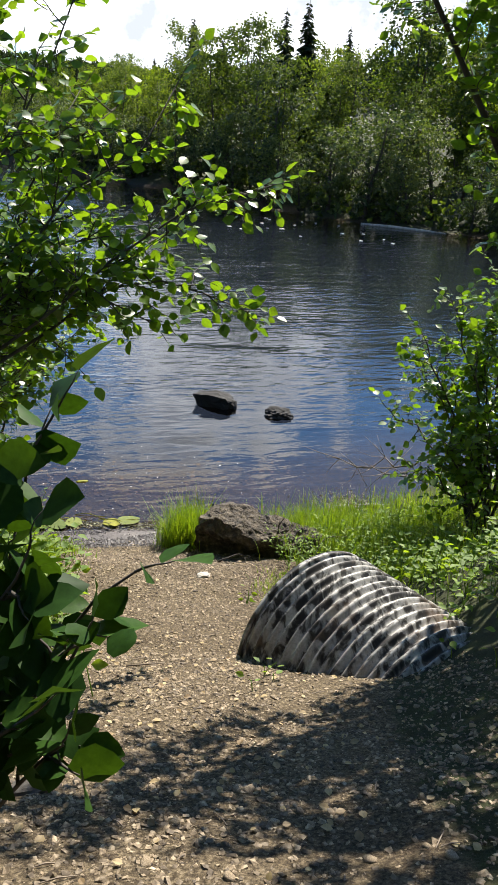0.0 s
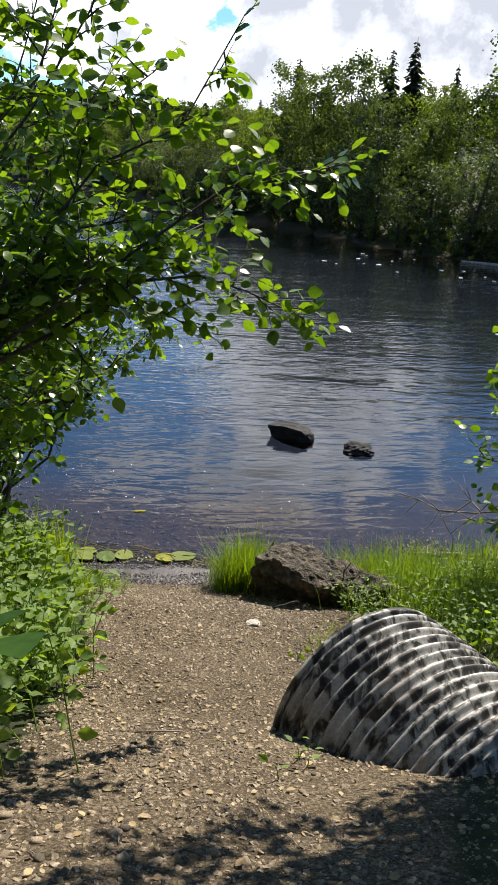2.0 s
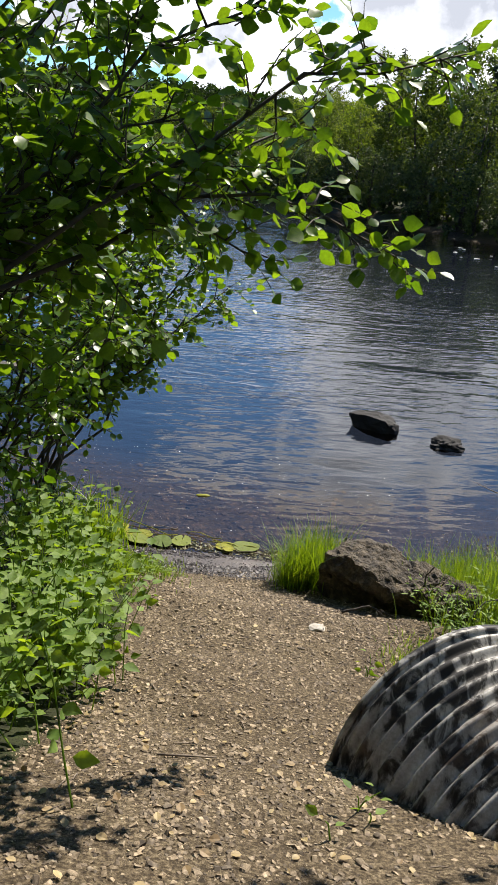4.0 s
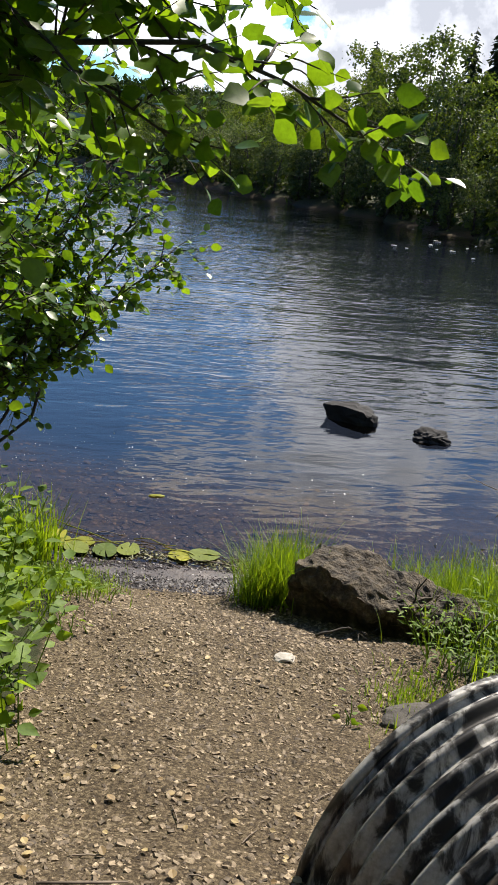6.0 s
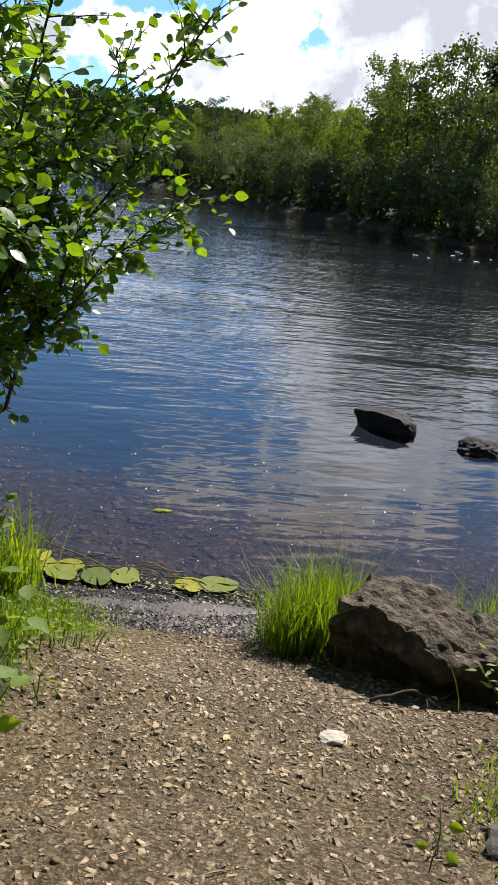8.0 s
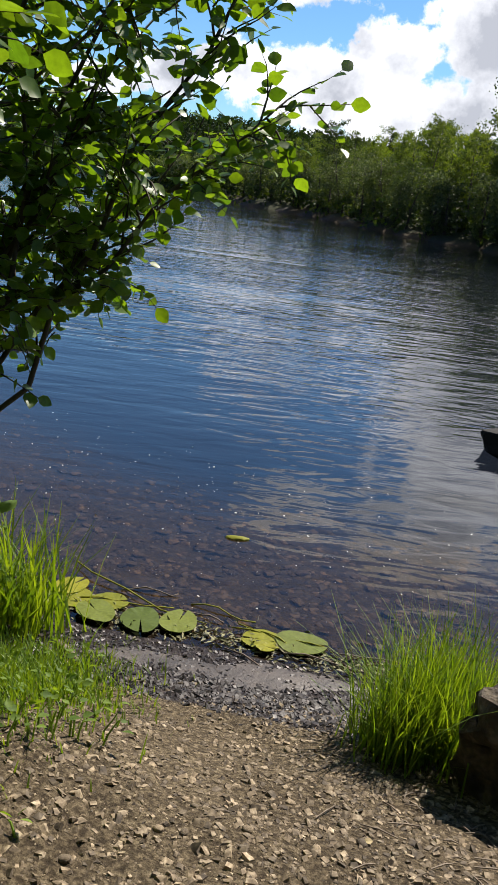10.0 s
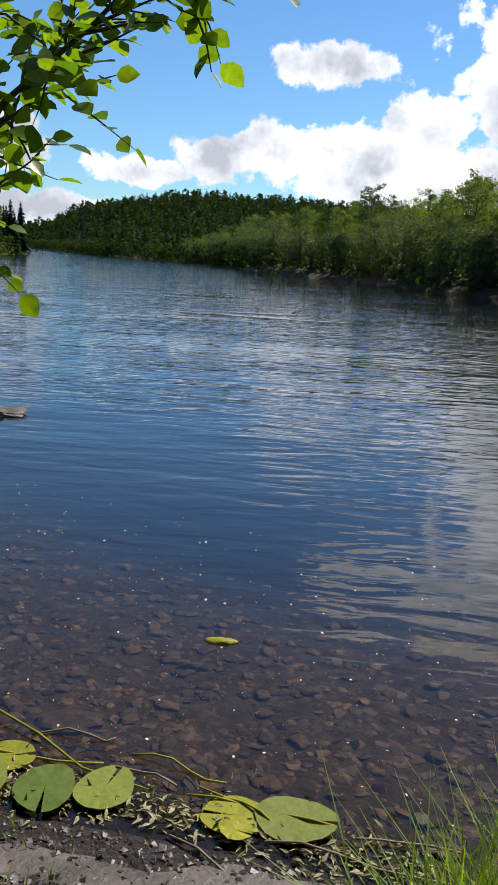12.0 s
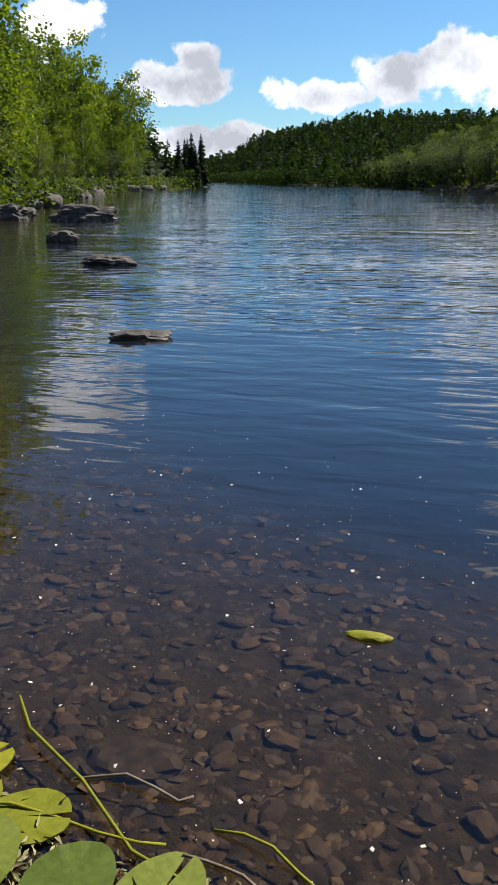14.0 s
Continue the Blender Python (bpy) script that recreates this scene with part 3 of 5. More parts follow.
def bush(name, label, base, limbs, seed, leaf=0.075, gap=0.055, twig=(0.25, 0.5), per_m=9, stem=0.03, mat=M_LEAF, bark=M_BARK, start=0.3, shape=LEAF_ROUND, category="shrub", flat=0.55, group="", subs=0.5):
    """A bush or small tree: limbs run from the base to the given tips; twigs and leaves fill their outer part."""
    rng = np.random.default_rng(seed)
    wood, at, way = Geo(), [], []
    base = Vector(base)
    for tip, sag in limbs:
        tip = Vector(tip)
        root = Vector((rng.normal() * 0.06, rng.normal() * 0.06, -0.1))
        pts = bend(root, tip - base, sag, 8, rng, 0.02)
        ln = sum((b - a).length for a, b in zip(pts, pts[1:]))
        wood.tube(pts, [stem * (1 - 0.88 * i / 8) + 0.002 for i in range(9)], 6)
        for j in range(int(per_m * ln * (1 - start))):
            k = start + (1 - start) * (j + rng.uniform(0, 1)) / (per_m * ln * (1 - start))
            k = min(k, 0.995)
            i = min(int(k * 8), 7)
            p = pts[i].lerp(pts[i + 1], k * 8 - i)
            t = (pts[i + 1] - pts[i]).normalized()
            d = t * 0.7 + Vector(rng.normal(size=3)) * 0.75 + Vector((0, 0, -0.05))
            l2 = rng.uniform(*twig) * (1.15 - 0.55 * k)
            leafy_twig(wood, at, way, rng, p, d, l2, 0.006, leaf, gap)
            if rng.uniform() < subs:
                q = p + d.normalized() * l2 * 0.4
                leafy_twig(wood, at, way, rng, q, d + Vector(rng.normal(size=3)) * 0.9, l2 * 0.7, 0.004, leaf, gap)
        leafy_twig(wood, at, way, rng, pts[-1], pts[-1] - pts[-2], twig[0], 0.004, leaf, gap)
    ob = thing(name, base, label, category, group)
    part("trunk", wood.mesh("trunk", bark, True), ob)
    g = Geo()
    leaves(g, at, way, leaf * np.random.default_rng(seed + 1).uniform(0.6, 1.2, len(at)), rng, shape, flat)
    part("crown", g.mesh("crown", mat, True), ob)
    return ob


bush("alder_tree", "alder with broad glossy leaves leaning over the gravel path", (-1.5, -1.7, h1(-1.5, -1.7)),
     [((0.80, 0.1, 3.17), 0.85), ((0.92, -0.02, 4.05), 0.6), ((0.15, -0.4, 3.2), 0.8), ((0.3, 0.15, 3.7), 0.7), ((-0.1, -0.5, 3.7), 0.5), ((-0.4, 0.2, 4.5), 0.2),
      ((-0.45, -0.6, 4.6), 0.2), ((-0.1, -0.2, 4.4), 0.25), ((-0.6, 0.5, 3.5), 0.3), ((-0.5, 0.0, 3.2), 0.3), ((-0.7, -0.7, 4.9), 0.1), ((-0.7, 0.1, 4.0), 0.2), ((-0.6, -1.0, 3.9), 0.2), ((-0.55, -0.5, 3.3), .15),
      ((-0.8, -0.3, 5.3), 0.1), ((-0.3, 0.0, 5.2), 0.1), ((-0.7, -0.9, 3.3), .1), ((0.25, 0.0, 4.6), .2)],
     11, leaf=0.085, gap=0.05, per_m=10.5, stem=0.014, start=0.4, category="tree", subs=.9)
bush("alder_tree", "bushy alder filling the edge of the path", (-2.2, 0.5, h1(-2.2, .5)),
     [((-0.75, 0.7, 3.3), .2), ((-0.8, 0.3, 2.7), .2), ((-0.9, 0.9, 3.9), .2), ((-1.0, 0.6, 4.6), .1), ((-0.95, 0.0, 3.6), .2), ((-1.1, -0.2, 4.3), .1), ((-1.2, 1.2, 3.0), .2), ((-1.2, 1.0, 5.0), .1), ((-1.1, 0.3, 2.2), .2), ((-1.5, 0.3, 3.2), .1),
      ((-1.3, 1.3, 2.3), .2), ((-1.6, .9, 4.2), .1), ((-.95, 0.9, 2.4), .2), ((-1.5, -.2, 5.3), .1), ((-1.2, -.4, 2.8), .1)],
     17, leaf=0.075, gap=0.05, per_m=10.5, stem=0.015, start=0.3, category="tree", subs=.9)
bush("alder_bush", "alder bush with oval leaves at the water's edge", (-2.5, 2.2, h1(-2.5, 2.2)),
     [((-0.95, 2.88, 2.45), 0.25), ((-0.92, 2.95, 3.35), 0.2), ((-1.3, 2.4, 2.9), 0.2), ((-1.4, 3.0, 2.3), 0.25), ((-1.7, 2.0, 3.3), 0.1),
      ((-1.4, 1.6, 2.6), 0.2), ((-1.9, 2.9, 3.6), 0.1), ((-2.2, 1.8, 3.9), 0.1), ((-2.0, 2.6, 2.3), 0.1), ((-1.25, 2.1, 3.6), 0.1), ((-1.45, 2.7, 2.7), .2), ((-1.3, 2.75, 3.1), .2), ((-1.6, 2.5, 2.3), .2)],
     23, leaf=0.072, gap=0.046, per_m=18, stem=0.016, start=0.42, subs=.9)
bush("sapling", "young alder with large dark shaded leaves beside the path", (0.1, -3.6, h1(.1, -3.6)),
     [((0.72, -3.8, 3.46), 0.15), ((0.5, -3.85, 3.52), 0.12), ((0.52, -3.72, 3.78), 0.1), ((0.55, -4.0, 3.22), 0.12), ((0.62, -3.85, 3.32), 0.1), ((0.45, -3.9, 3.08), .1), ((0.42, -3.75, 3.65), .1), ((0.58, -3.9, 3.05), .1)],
     31, leaf=0.125, gap=0.085, twig=(0.12, 0.22), per_m=7, stem=0.008, start=0.55, flat=0.35, mat=M_LEAF_SHADED)
bush("willow_bush", "loose willow bush with small pale leaves by the water", (3.15, 2.5, h1(3.15, 2.5)),
     [((2.27, 2.7, 2.6), 0.25), ((2.52, 2.6, 2.9), 0.25), ((2.87, 2.5, 3.2), 0.2), ((3.22, 2.4, 3.4), 0.1), ((2.12, 2.95, 1.65), 0.25), ((2.42, 2.8, 2.1), 0.25), ((3.62, 2.6, 3.3), 0.1), ((3.02, 2.9, 3.0), 0.1), ((2.57, 2.3, 1.6), .2), ((3.12, 2.0, 2.3), .1),
      ((2.77, 2.3, 2.5), .1), ((3.52, 2.1, 3.0), .1), ((2.92, 2.1, 1.9), .15), ((2.62, 3.0, 2.3), .2), ((2.32, 2.5, 1.25), .15), ((2.92, 2.6, 2.75), .1)],
     41, leaf=0.088, gap=0.05, per_m=10, stem=0.016, start=0.22, subs=.9, mat=M_LEAF)
bush("overhanging_alder", "alder crown overhanging the culvert with drooping twigs", (4.3, 1.2, h1(4.3, 1.2)),
     [((2.05, 0.45, 5.65), 0.9), ((1.55, -0.4, 5.5), 0.8), ((2.4, 0.7, 6.3), 0.5), ((2.6, 0.6, 6.8), 0.4), ((2.7, -0.4, 6.4), 0.5), ((3.2, 0.2, 6.6), 0.2), ((2.2, 0.0, 6.2), 0.5), ((3.0, -.6, 6.0), .4),
      ((1.7, .9, 6.0), .3), ((1.3, .4, 6.2), .3), ((1.2, -.3, 6.0), .3), ((2.2, .5, 6.6), .2), ((2.8, .2, 6.9), .2), ((2.1, -1.0, 5.8), .4), ((1.6, .2, 6.3), .3), ((3.3, -1.2, 5.6), .3)],
     53, leaf=0.095, gap=0.055, per_m=12, stem=0.045, start=0.5, category="tree", subs=.9)


def undergrowth(name, label, spots, seed, leaf=0.07, tall=(0.35, 0.7), mat=M_LEAF_LOW, category="undergrowth", flat=0.65, shape=LEAF_POINT):
    """Low leafy plants: many thin stems with leaves turned up to the light."""
    rng = np.random.default_rng(seed)
    wood, at, way = Geo(), [], []
    for x, y, n, spread in spots:
        for _ in range(n):
            px, py = x + rng.normal() * spread, y + rng.normal() * spread
            p = Vector((px, py, h1(px, py) - 0.02))
            ln = rng.uniform(*tall)
            d = Vector((rng.normal() * 0.3, rng.normal() * 0.3, 1))
            pts = bend(p, p + d.normalized() * ln, 0.02, 3, rng, 0.03)
            wood.tube(pts, [0.004, 0.0035, 0.003, 0.002], 4)
            k = int(ln / 0.05)
            for j in range(k):
                f = (0.25 + 0.75 * (j + 1) / k)
                q = pts[0].lerp(pts[-1], f)
                a = j * 2.4 + rng.uniform(0, 1)
                at.append((q + Vector((math.cos(a), math.sin(a), 0.3)) * 0.03)[:]); way.append((math.cos(a), math.sin(a), rng.uniform(-0.2, 0.4)))
    ob = thing(name, (0, 0, 0), label, category, kind="stuff")
    part("stems", wood.mesh("stems", M_GRASS), ob)
    g = Geo()
    leaves(g, at, way, leaf * rng.uniform(0.6, 1.25, len(at)), rng, shape, flat)
    part("foliage", g.mesh("foliage", mat, True), ob)
    return ob


undergrowth("undergrowth", "bright green raspberry-like undergrowth along the path edge",
            [(-.55, -1.3, 40, .2), (-.65, -.6, 40, .2), (-.95, .1, 40, .2), (-1.4, .8, 36, .2), (-1.3, -.3, 30, .3), (-.4, -1.9, 24, .14), (-1.85, 1.4, 24, .2), (-.65, -2.1, 16, .22)], 61, 0.08)
undergrowth("low_herbs", "low yellow-green herbs at the edge of the gravel", [(-.95, 1.35, 22, .13), (-1.1, 1.75, 20, .15), (-.85, .95, 10, .12), (-1.3, 2.1, 12, .12)], 62, 0.035, (0.06, 0.14))
undergrowth("leafy_herbs", "knee-high green herbs growing beside the boulder", [(1.35, 1.75, 24, .12), (1.6, 2.2, 50, .22), (1.8, 1.1, 50, .22), (2.1, 2.4, 70, .3), (2.5, 1.7, 70, .3), (1.35, 1.35, 18, .1), (2.6, 2.6, 60, .35), (1.9, 1.7, 60, .25)], 63, 0.055, (0.16, 0.42), shape=LEAF_NARROW)
undergrowth("bank_herbs", "green herbs covering the shady bank above the culvert", [(2.9, -.6, 40, .3), (3.1, .5, 60, .4), (2.7, -1.6, 26, .3), (2.5, -2.6, 12, .25), (2.3, .5, 70, .3), (2.5, -.1, 50, .3), (2.75, 1.2, 50, .35)], 64, 0.06, (0.15, 0.4))
undergrowth("seedling", "small weed seedling sprouting from the gravel", [(1.1, -1.3, 3, .06), (1.55, -1.05, 2, .05), (.82, .66, 3, .03), (1.0, -1.6, 1, .02)], 65, 0.05, (0.08, 0.2))


def grass(name, label, spots, seed, tall=(0.3, 0.55), width=0.006):
    """Tufts of bent grass blades."""
    rng = np.random.default_rng(seed)
    g = Geo()
    rows = []
    for x, y, n, sx, sy in spots:
        px, py = x + rng.normal(size=n) * sx, y + rng.normal(size=n) * sy
        rows.append(np.stack([px, py, np.maximum(height(px, py), -0.05) - 0.01], -1))
    p = np.concatenate(rows)
    k = len(p)
    ln = rng.uniform(*tall, k) * rng.uniform(0.6, 1, k)
    a = rng.uniform(0, 2 * math.pi, k)
    out_ = np.stack([np.cos(a), np.sin(a), np.zeros(k)], -1)
    side = np.stack([-np.sin(a), np.cos(a), np.zeros(k)], -1)
    lean, droop = rng.uniform(0.04, 0.3, k), rng.uniform(0.05, 0.7, k) ** 1.5
    v = []
    for f, w in ((0, 1), (0.35, 0.9), (0.7, 0.65), (1.0, 0.06)):
        c = p + out_ * (ln * (lean * f + droop * f * f))[:, None] + np.array([0, 0, 1.0]) * (ln * (f - 0.35 * droop * f * f))[:, None]
        v += [c - side * width * w, c + side * width * w]
    v = np.stack(v, 1)
    g.many(v, np.array([(0, 1, 3, 2), (2, 3, 5, 4), (4, 5, 7, 6)]))
    return tagged(new(name, g.mesh(name, M_GRASS)), label, "grass", kind="stuff")


grass("grass", "tall bright green grass tuft beside the boulder", [(0.12, 2.52, 950, .11, .12), (0.0, 2.38, 300, .08, .08), (.2, 2.75, 420, .12, .1)], 71, (0.28, 0.66), 0.0034)
grass("grass", "tall green grass behind the boulder", [(1.2, 2.75, 800, .2, .12), (1.6, 2.9, 900, .25, .18), (1.5, 2.4, 500, .2, .2)], 72, (0.3, 0.6), .0036)
grass("grass", "sunlit grass on the bank near the culvert", [(2.0, 2.6, 1000, .35, .4), (2.6, 3.2, 1000, .4, .4), (2.6, 2.1, 700, .45, .4), (3.4, 3.4, 900, .5, .5), (1.9, 1.6, 350, .25, .3), (2.4, .9, 350, .4, .3)], 73, (0.18, 0.45), .0036)
grass("grass", "mown-short grass and moss at the path edge", [(-1.2, 1.6, 2200, .16, .3), (-1.45, 2.05, 2000, .2, .2), (-1.1, 1.1, 900, .13, .2), (1.15, 1.0, 500, .1, .2), (1.35, .75, 400, .12, .12)], 74, (0.04, 0.13), 0.003)
grass("grass", "tall reed-like grass at the shore", [(-1.85, 2.45, 260, .14, .1), (-2.2, 2.5, 200, .2, .1)], 75, (0.35, 0.75))


# ---- far woods ----
def leaf_tree(seed, tall, mat, bark, cards=900, card=0.26, slim=0.3, low=0.12):
    rng = np.random.default_rng(seed)
    wood = Geo()
    bow = Vector((rng.normal() * 0.25, rng.normal() * 0.25, 0))
    spine = [Vector((0, 0, -0.3)), Vector((0, 0, tall * .3)) + bow * .3, Vector((0, 0, tall * .65)) + bow, Vector((0, 0, tall * .96)) + bow * 1.3]
    wood.tube(spine, [0.09, 0.07, 0.045, 0.012], 6)
    at, way = [], []
    nl = 26
    for i in range(nl):
        f = low + (0.97 - low) * (i + rng.uniform(0, 1)) / nl
        s = f * 3
        j = min(int(s), 2)
        p = spine[j].lerp(spine[j + 1], s - j)
        a = i * 2.4 + rng.uniform(-.5, .5)
        reach = tall * slim * (0.35 + 0.65 * math.sin(math.pi * min(1, (1 - f) * 1.05 + 0.08)) ** 0.8) * rng.uniform(0.6, 1.15)
        tip = p + Vector((math.cos(a), math.sin(a), rng.uniform(0.15, 0.9))) * reach
        wood.tube([p, p.lerp(tip, .5) + Vector((0, 0, .05 * reach)), tip], [0.03 * (1.1 - f), 0.018 * (1.1 - f), 0.005], 4)
        m = int(cards / nl / 6)
        for c_ in range(6):
            k = 0.3 + 0.75 * ((c_ + rng.uniform(0, 1)) / 6) ** 0.8
            q = np.array(p.lerp(tip, k)[:]) + rng.normal(size=3) * reach * 0.15
            at.append(q + rng.normal(size=(m, 3)) * reach * 0.17 * np.array([1, 1, .75]))
            way.append(rng.normal(size=(m, 3)) * .8 + np.array([math.cos(a), math.sin(a), -0.5]))
    g = Geo()
    at, way = np.concatenate(at), np.concatenate(way)
    leaves(g, at, way, card * rng.uniform(0.5, 1.2, len(at)), rng, LEAF_CARD, 0.35)
    return wood.mesh("trunk", bark, True), g.mesh("crown", mat)


def spruce_tree(seed, tall, mat=M_SPRUCE):
    rng = np.random.default_rng(seed)
    wood = Geo()
    wood.tube([(0, 0, -.3), (0, 0, tall * .5), (0, 0, tall)], [tall * .016, tall * .01, 0.01], 6)
    g, at, way, size = Geo(), [], [], []
    z = tall * .1
    while z < tall * 0.985:
        f = z / tall
        r = tall * 0.17 * (1 - f) ** 0.8 * rng.uniform(.75, 1.15) + 0.06
        n = int(7 + 7 * (1 - f))
        for i in range(n):
            a = 2 * math.pi * i / n + rng.uniform(-.4, .4)
            rr = r * rng.uniform(.6, 1.1)
            dz = rng.uniform(-.5, .5) * tall * .028
            for k in (0.0, .35, .65):
                at.append((math.cos(a) * rr * k, math.sin(a) * rr * k, z + dz - rr * k * .35)); way.append((math.cos(a + rng.normal() * .3), math.sin(a + rng.normal() * .3), -.45)); size.append(rr * .62 + .05)
        z += tall * 0.028 * (1.3 - f * .6)
    leaves(g, at, way, np.array(size), rng, LEAF_CARD, 0.75)
    return wood.mesh("trunk", M_BARK, True), g.mesh("crown", mat)


KINDS = {
    "birch_tree": ("slender green birch in the lakeside wood", "tree", [leaf_tree(200 + i, 7.0 + .6 * i, M_FOREST, M_BARK, 4800, .14, .16 + .02 * i, .06) for i in range(4)]),
    "young_birch": ("sunlit yellow-green birch on the lake shore", "tree", [leaf_tree(220 + i, 6.4 + .7 * i, M_BIRCH, M_BIRCHBARK, 4800, .145, .22, .06) for i in range(3)]),
    "shore_willow": ("grey-green willow bush at the waterline", "bush", [leaf_tree(240 + i, 2.6 + .7 * i, M_WILLOW, M_BARK, 2600, .1, .36, .02) for i in range(3)]),
    "spruce_tree": ("dark narrow spruce standing above the birches", "tree", [spruce_tree(260 + i, 6.5 + 1.2 * i) for i in range(3)]),
}
MASTERS = {}


def plant(kind, i, x, y, scale, turn, group):
    """A tree of a kind; the first of each sort is the one that the others copy."""
    label, category, sorts = KINDS[kind]
    i %= len(sorts)
    z = max(h1(x, y), -0.1)
    m = pose(x, y, z, 0, 0, turn)
    if (kind, i) not in MASTERS:
        ob = thing(kind, (0, 0, 0), label, category, group)
        part("trunk", sorts[i][0], ob)
        part("crown", sorts[i][1], ob)
        MASTERS[(kind, i)] = ob
        ob.matrix_basis = m
    else:
        ob = copy_thing(MASTERS[(kind, i)], m)
        ob["group"] = group
    ob.scale = (scale, scale, scale)
    return ob


rng = np.random.default_rng(5)


def along(pts):
    """Points and inland directions along part of the shore."""
    for (ax, ay), (bx, by) in zip(pts, pts[1:]):
        ln = math.hypot(bx - ax, by - ay)
        yield ax, ay, bx, by, ln, -(by - ay) / ln, (bx - ax) / ln


FAR = [(19, 24), (13.5, 30), (9, 33), (7.5, 34.3), (4, 35.6), (0, 38.5), (-2.9, 42), (-6.5, 46.2), (-10, 48.5), (-13.5, 52), (-19.4, 59), (-27, 65), (-36, 76), (-46, 90), (-61, 104)]
for ax, ay, bx, by, ln, ux, uy in along(FAR):
    ux, uy = -ux, -uy
    if uy < 0:
        ux, uy = -ux, -uy
    for back, gap, kinds, sc in ((.3, 1.5, ("shore_willow",), (.7, 1.5)), (2.2, 2.0, ("shore_willow", "birch_tree"), (.65, 1.15)), (5, 2.7, ("birch_tree",), (.65, 1.1)), (9, 3.2, ("birch_tree", "birch_tree", "young_birch"), (.75, 1.15)),
                                (14, 3.8, ("birch_tree", "young_birch"), (.8, 1.15)), (20, 5, ("young_birch", "birch_tree", "spruce_tree"), (.8, 1.15))):
        n = max(1, int(round(ln / gap)))
        for i in range(n):
            k = (i + rng.uniform(0, 1)) / n
            b = back + rng.uniform(-.25, .25) * min(back * 2, 4)
            plant(kinds[int(rng.integers(len(kinds)))], int(rng.integers(4)), ax + (bx - ax) * k + ux * b, ay + (by - ay) * k + uy * b, rng.uniform(*sc) * np.interp(ax, [-60, -30, -12, -2, 8, 14], [.55, .6, .82, 1.08, 1.08, 1.2]) ** (0.3 if back < 1 else 1), rng.uniform(0, 360), "wood on the far shore")
for x, y, top in ((-.75, 52, 10.6), (.6, 54, 11.4), (-7.2, 58, 10.4), (-20.5, 78, 7.6), (-5.3, 60, 9.6), (3.4, 56, 10.2)):
    plant("spruce_tree", 2, x, y, (top - h1(x, y)) / 8.9, 40 * x, "spruces above the far shore")
for x, y, top in ((-83, 95.5, 7.2), (-86, 94, 6.6), (-88, 99, 7.8), (-93, 103, 7.2), (-81, 92, 5.6), (-97, 108, 7.5)):
    plant("spruce_tree", 1, x, y, (top - h1(x, y)) / 7.7, 50 * x, "spruces on the rocky point")
LEFT = [(-30, 20.5), (-40, 30.5), (-54, 44), (-70, 62), (-80, 86)]
for ax, ay, bx, by, ln, ux, uy in along(LEFT):
    for back, gap, kinds, sc in ((1.5, 3.4, ("shore_willow", "young_birch"), (.6, 1.1)), (4.5, 2.8, ("young_birch",), (1.2, 1.9)), (9, 3.4, ("young_birch", "birch_tree"), (1.5, 2.1)), (15, 5, ("spruce_tree", "birch_tree"), (1.3, 1.9))):
        n = max(1, int(round(ln / gap)))
        for i in range(n):
            k = (i + rng.uniform(0, 1)) / n
            b = back + rng.uniform(-.8, .8)
            plant(kinds[int(rng.integers(len(kinds)))], int(rng.integers(4)), ax + (bx - ax) * k + ux * b, ay + (by - ay) * k + uy * b, rng.uniform(*sc) * (1.45 if bx > -60 else 1.0), rng.uniform(0, 360), "trees on the rocky shore")


# unseen trees added around the path's start to hold back sky light
for i in range(46):
    a = radians(rng.uniform(168, 372))
    q = rng.uniform(6.5, 17)
    x, y = 1 + math.cos(a) * q, -3 + math.sin(a) * q * .9
    if y < .5 and (x < -3.6 or x > 5.2 or y < -9):
        plant(("birch_tree", "young_birch")[i % 2], i, x, y, rng.uniform(.85, 1.25), rng.uniform(0, 360), "trees where the path begins")


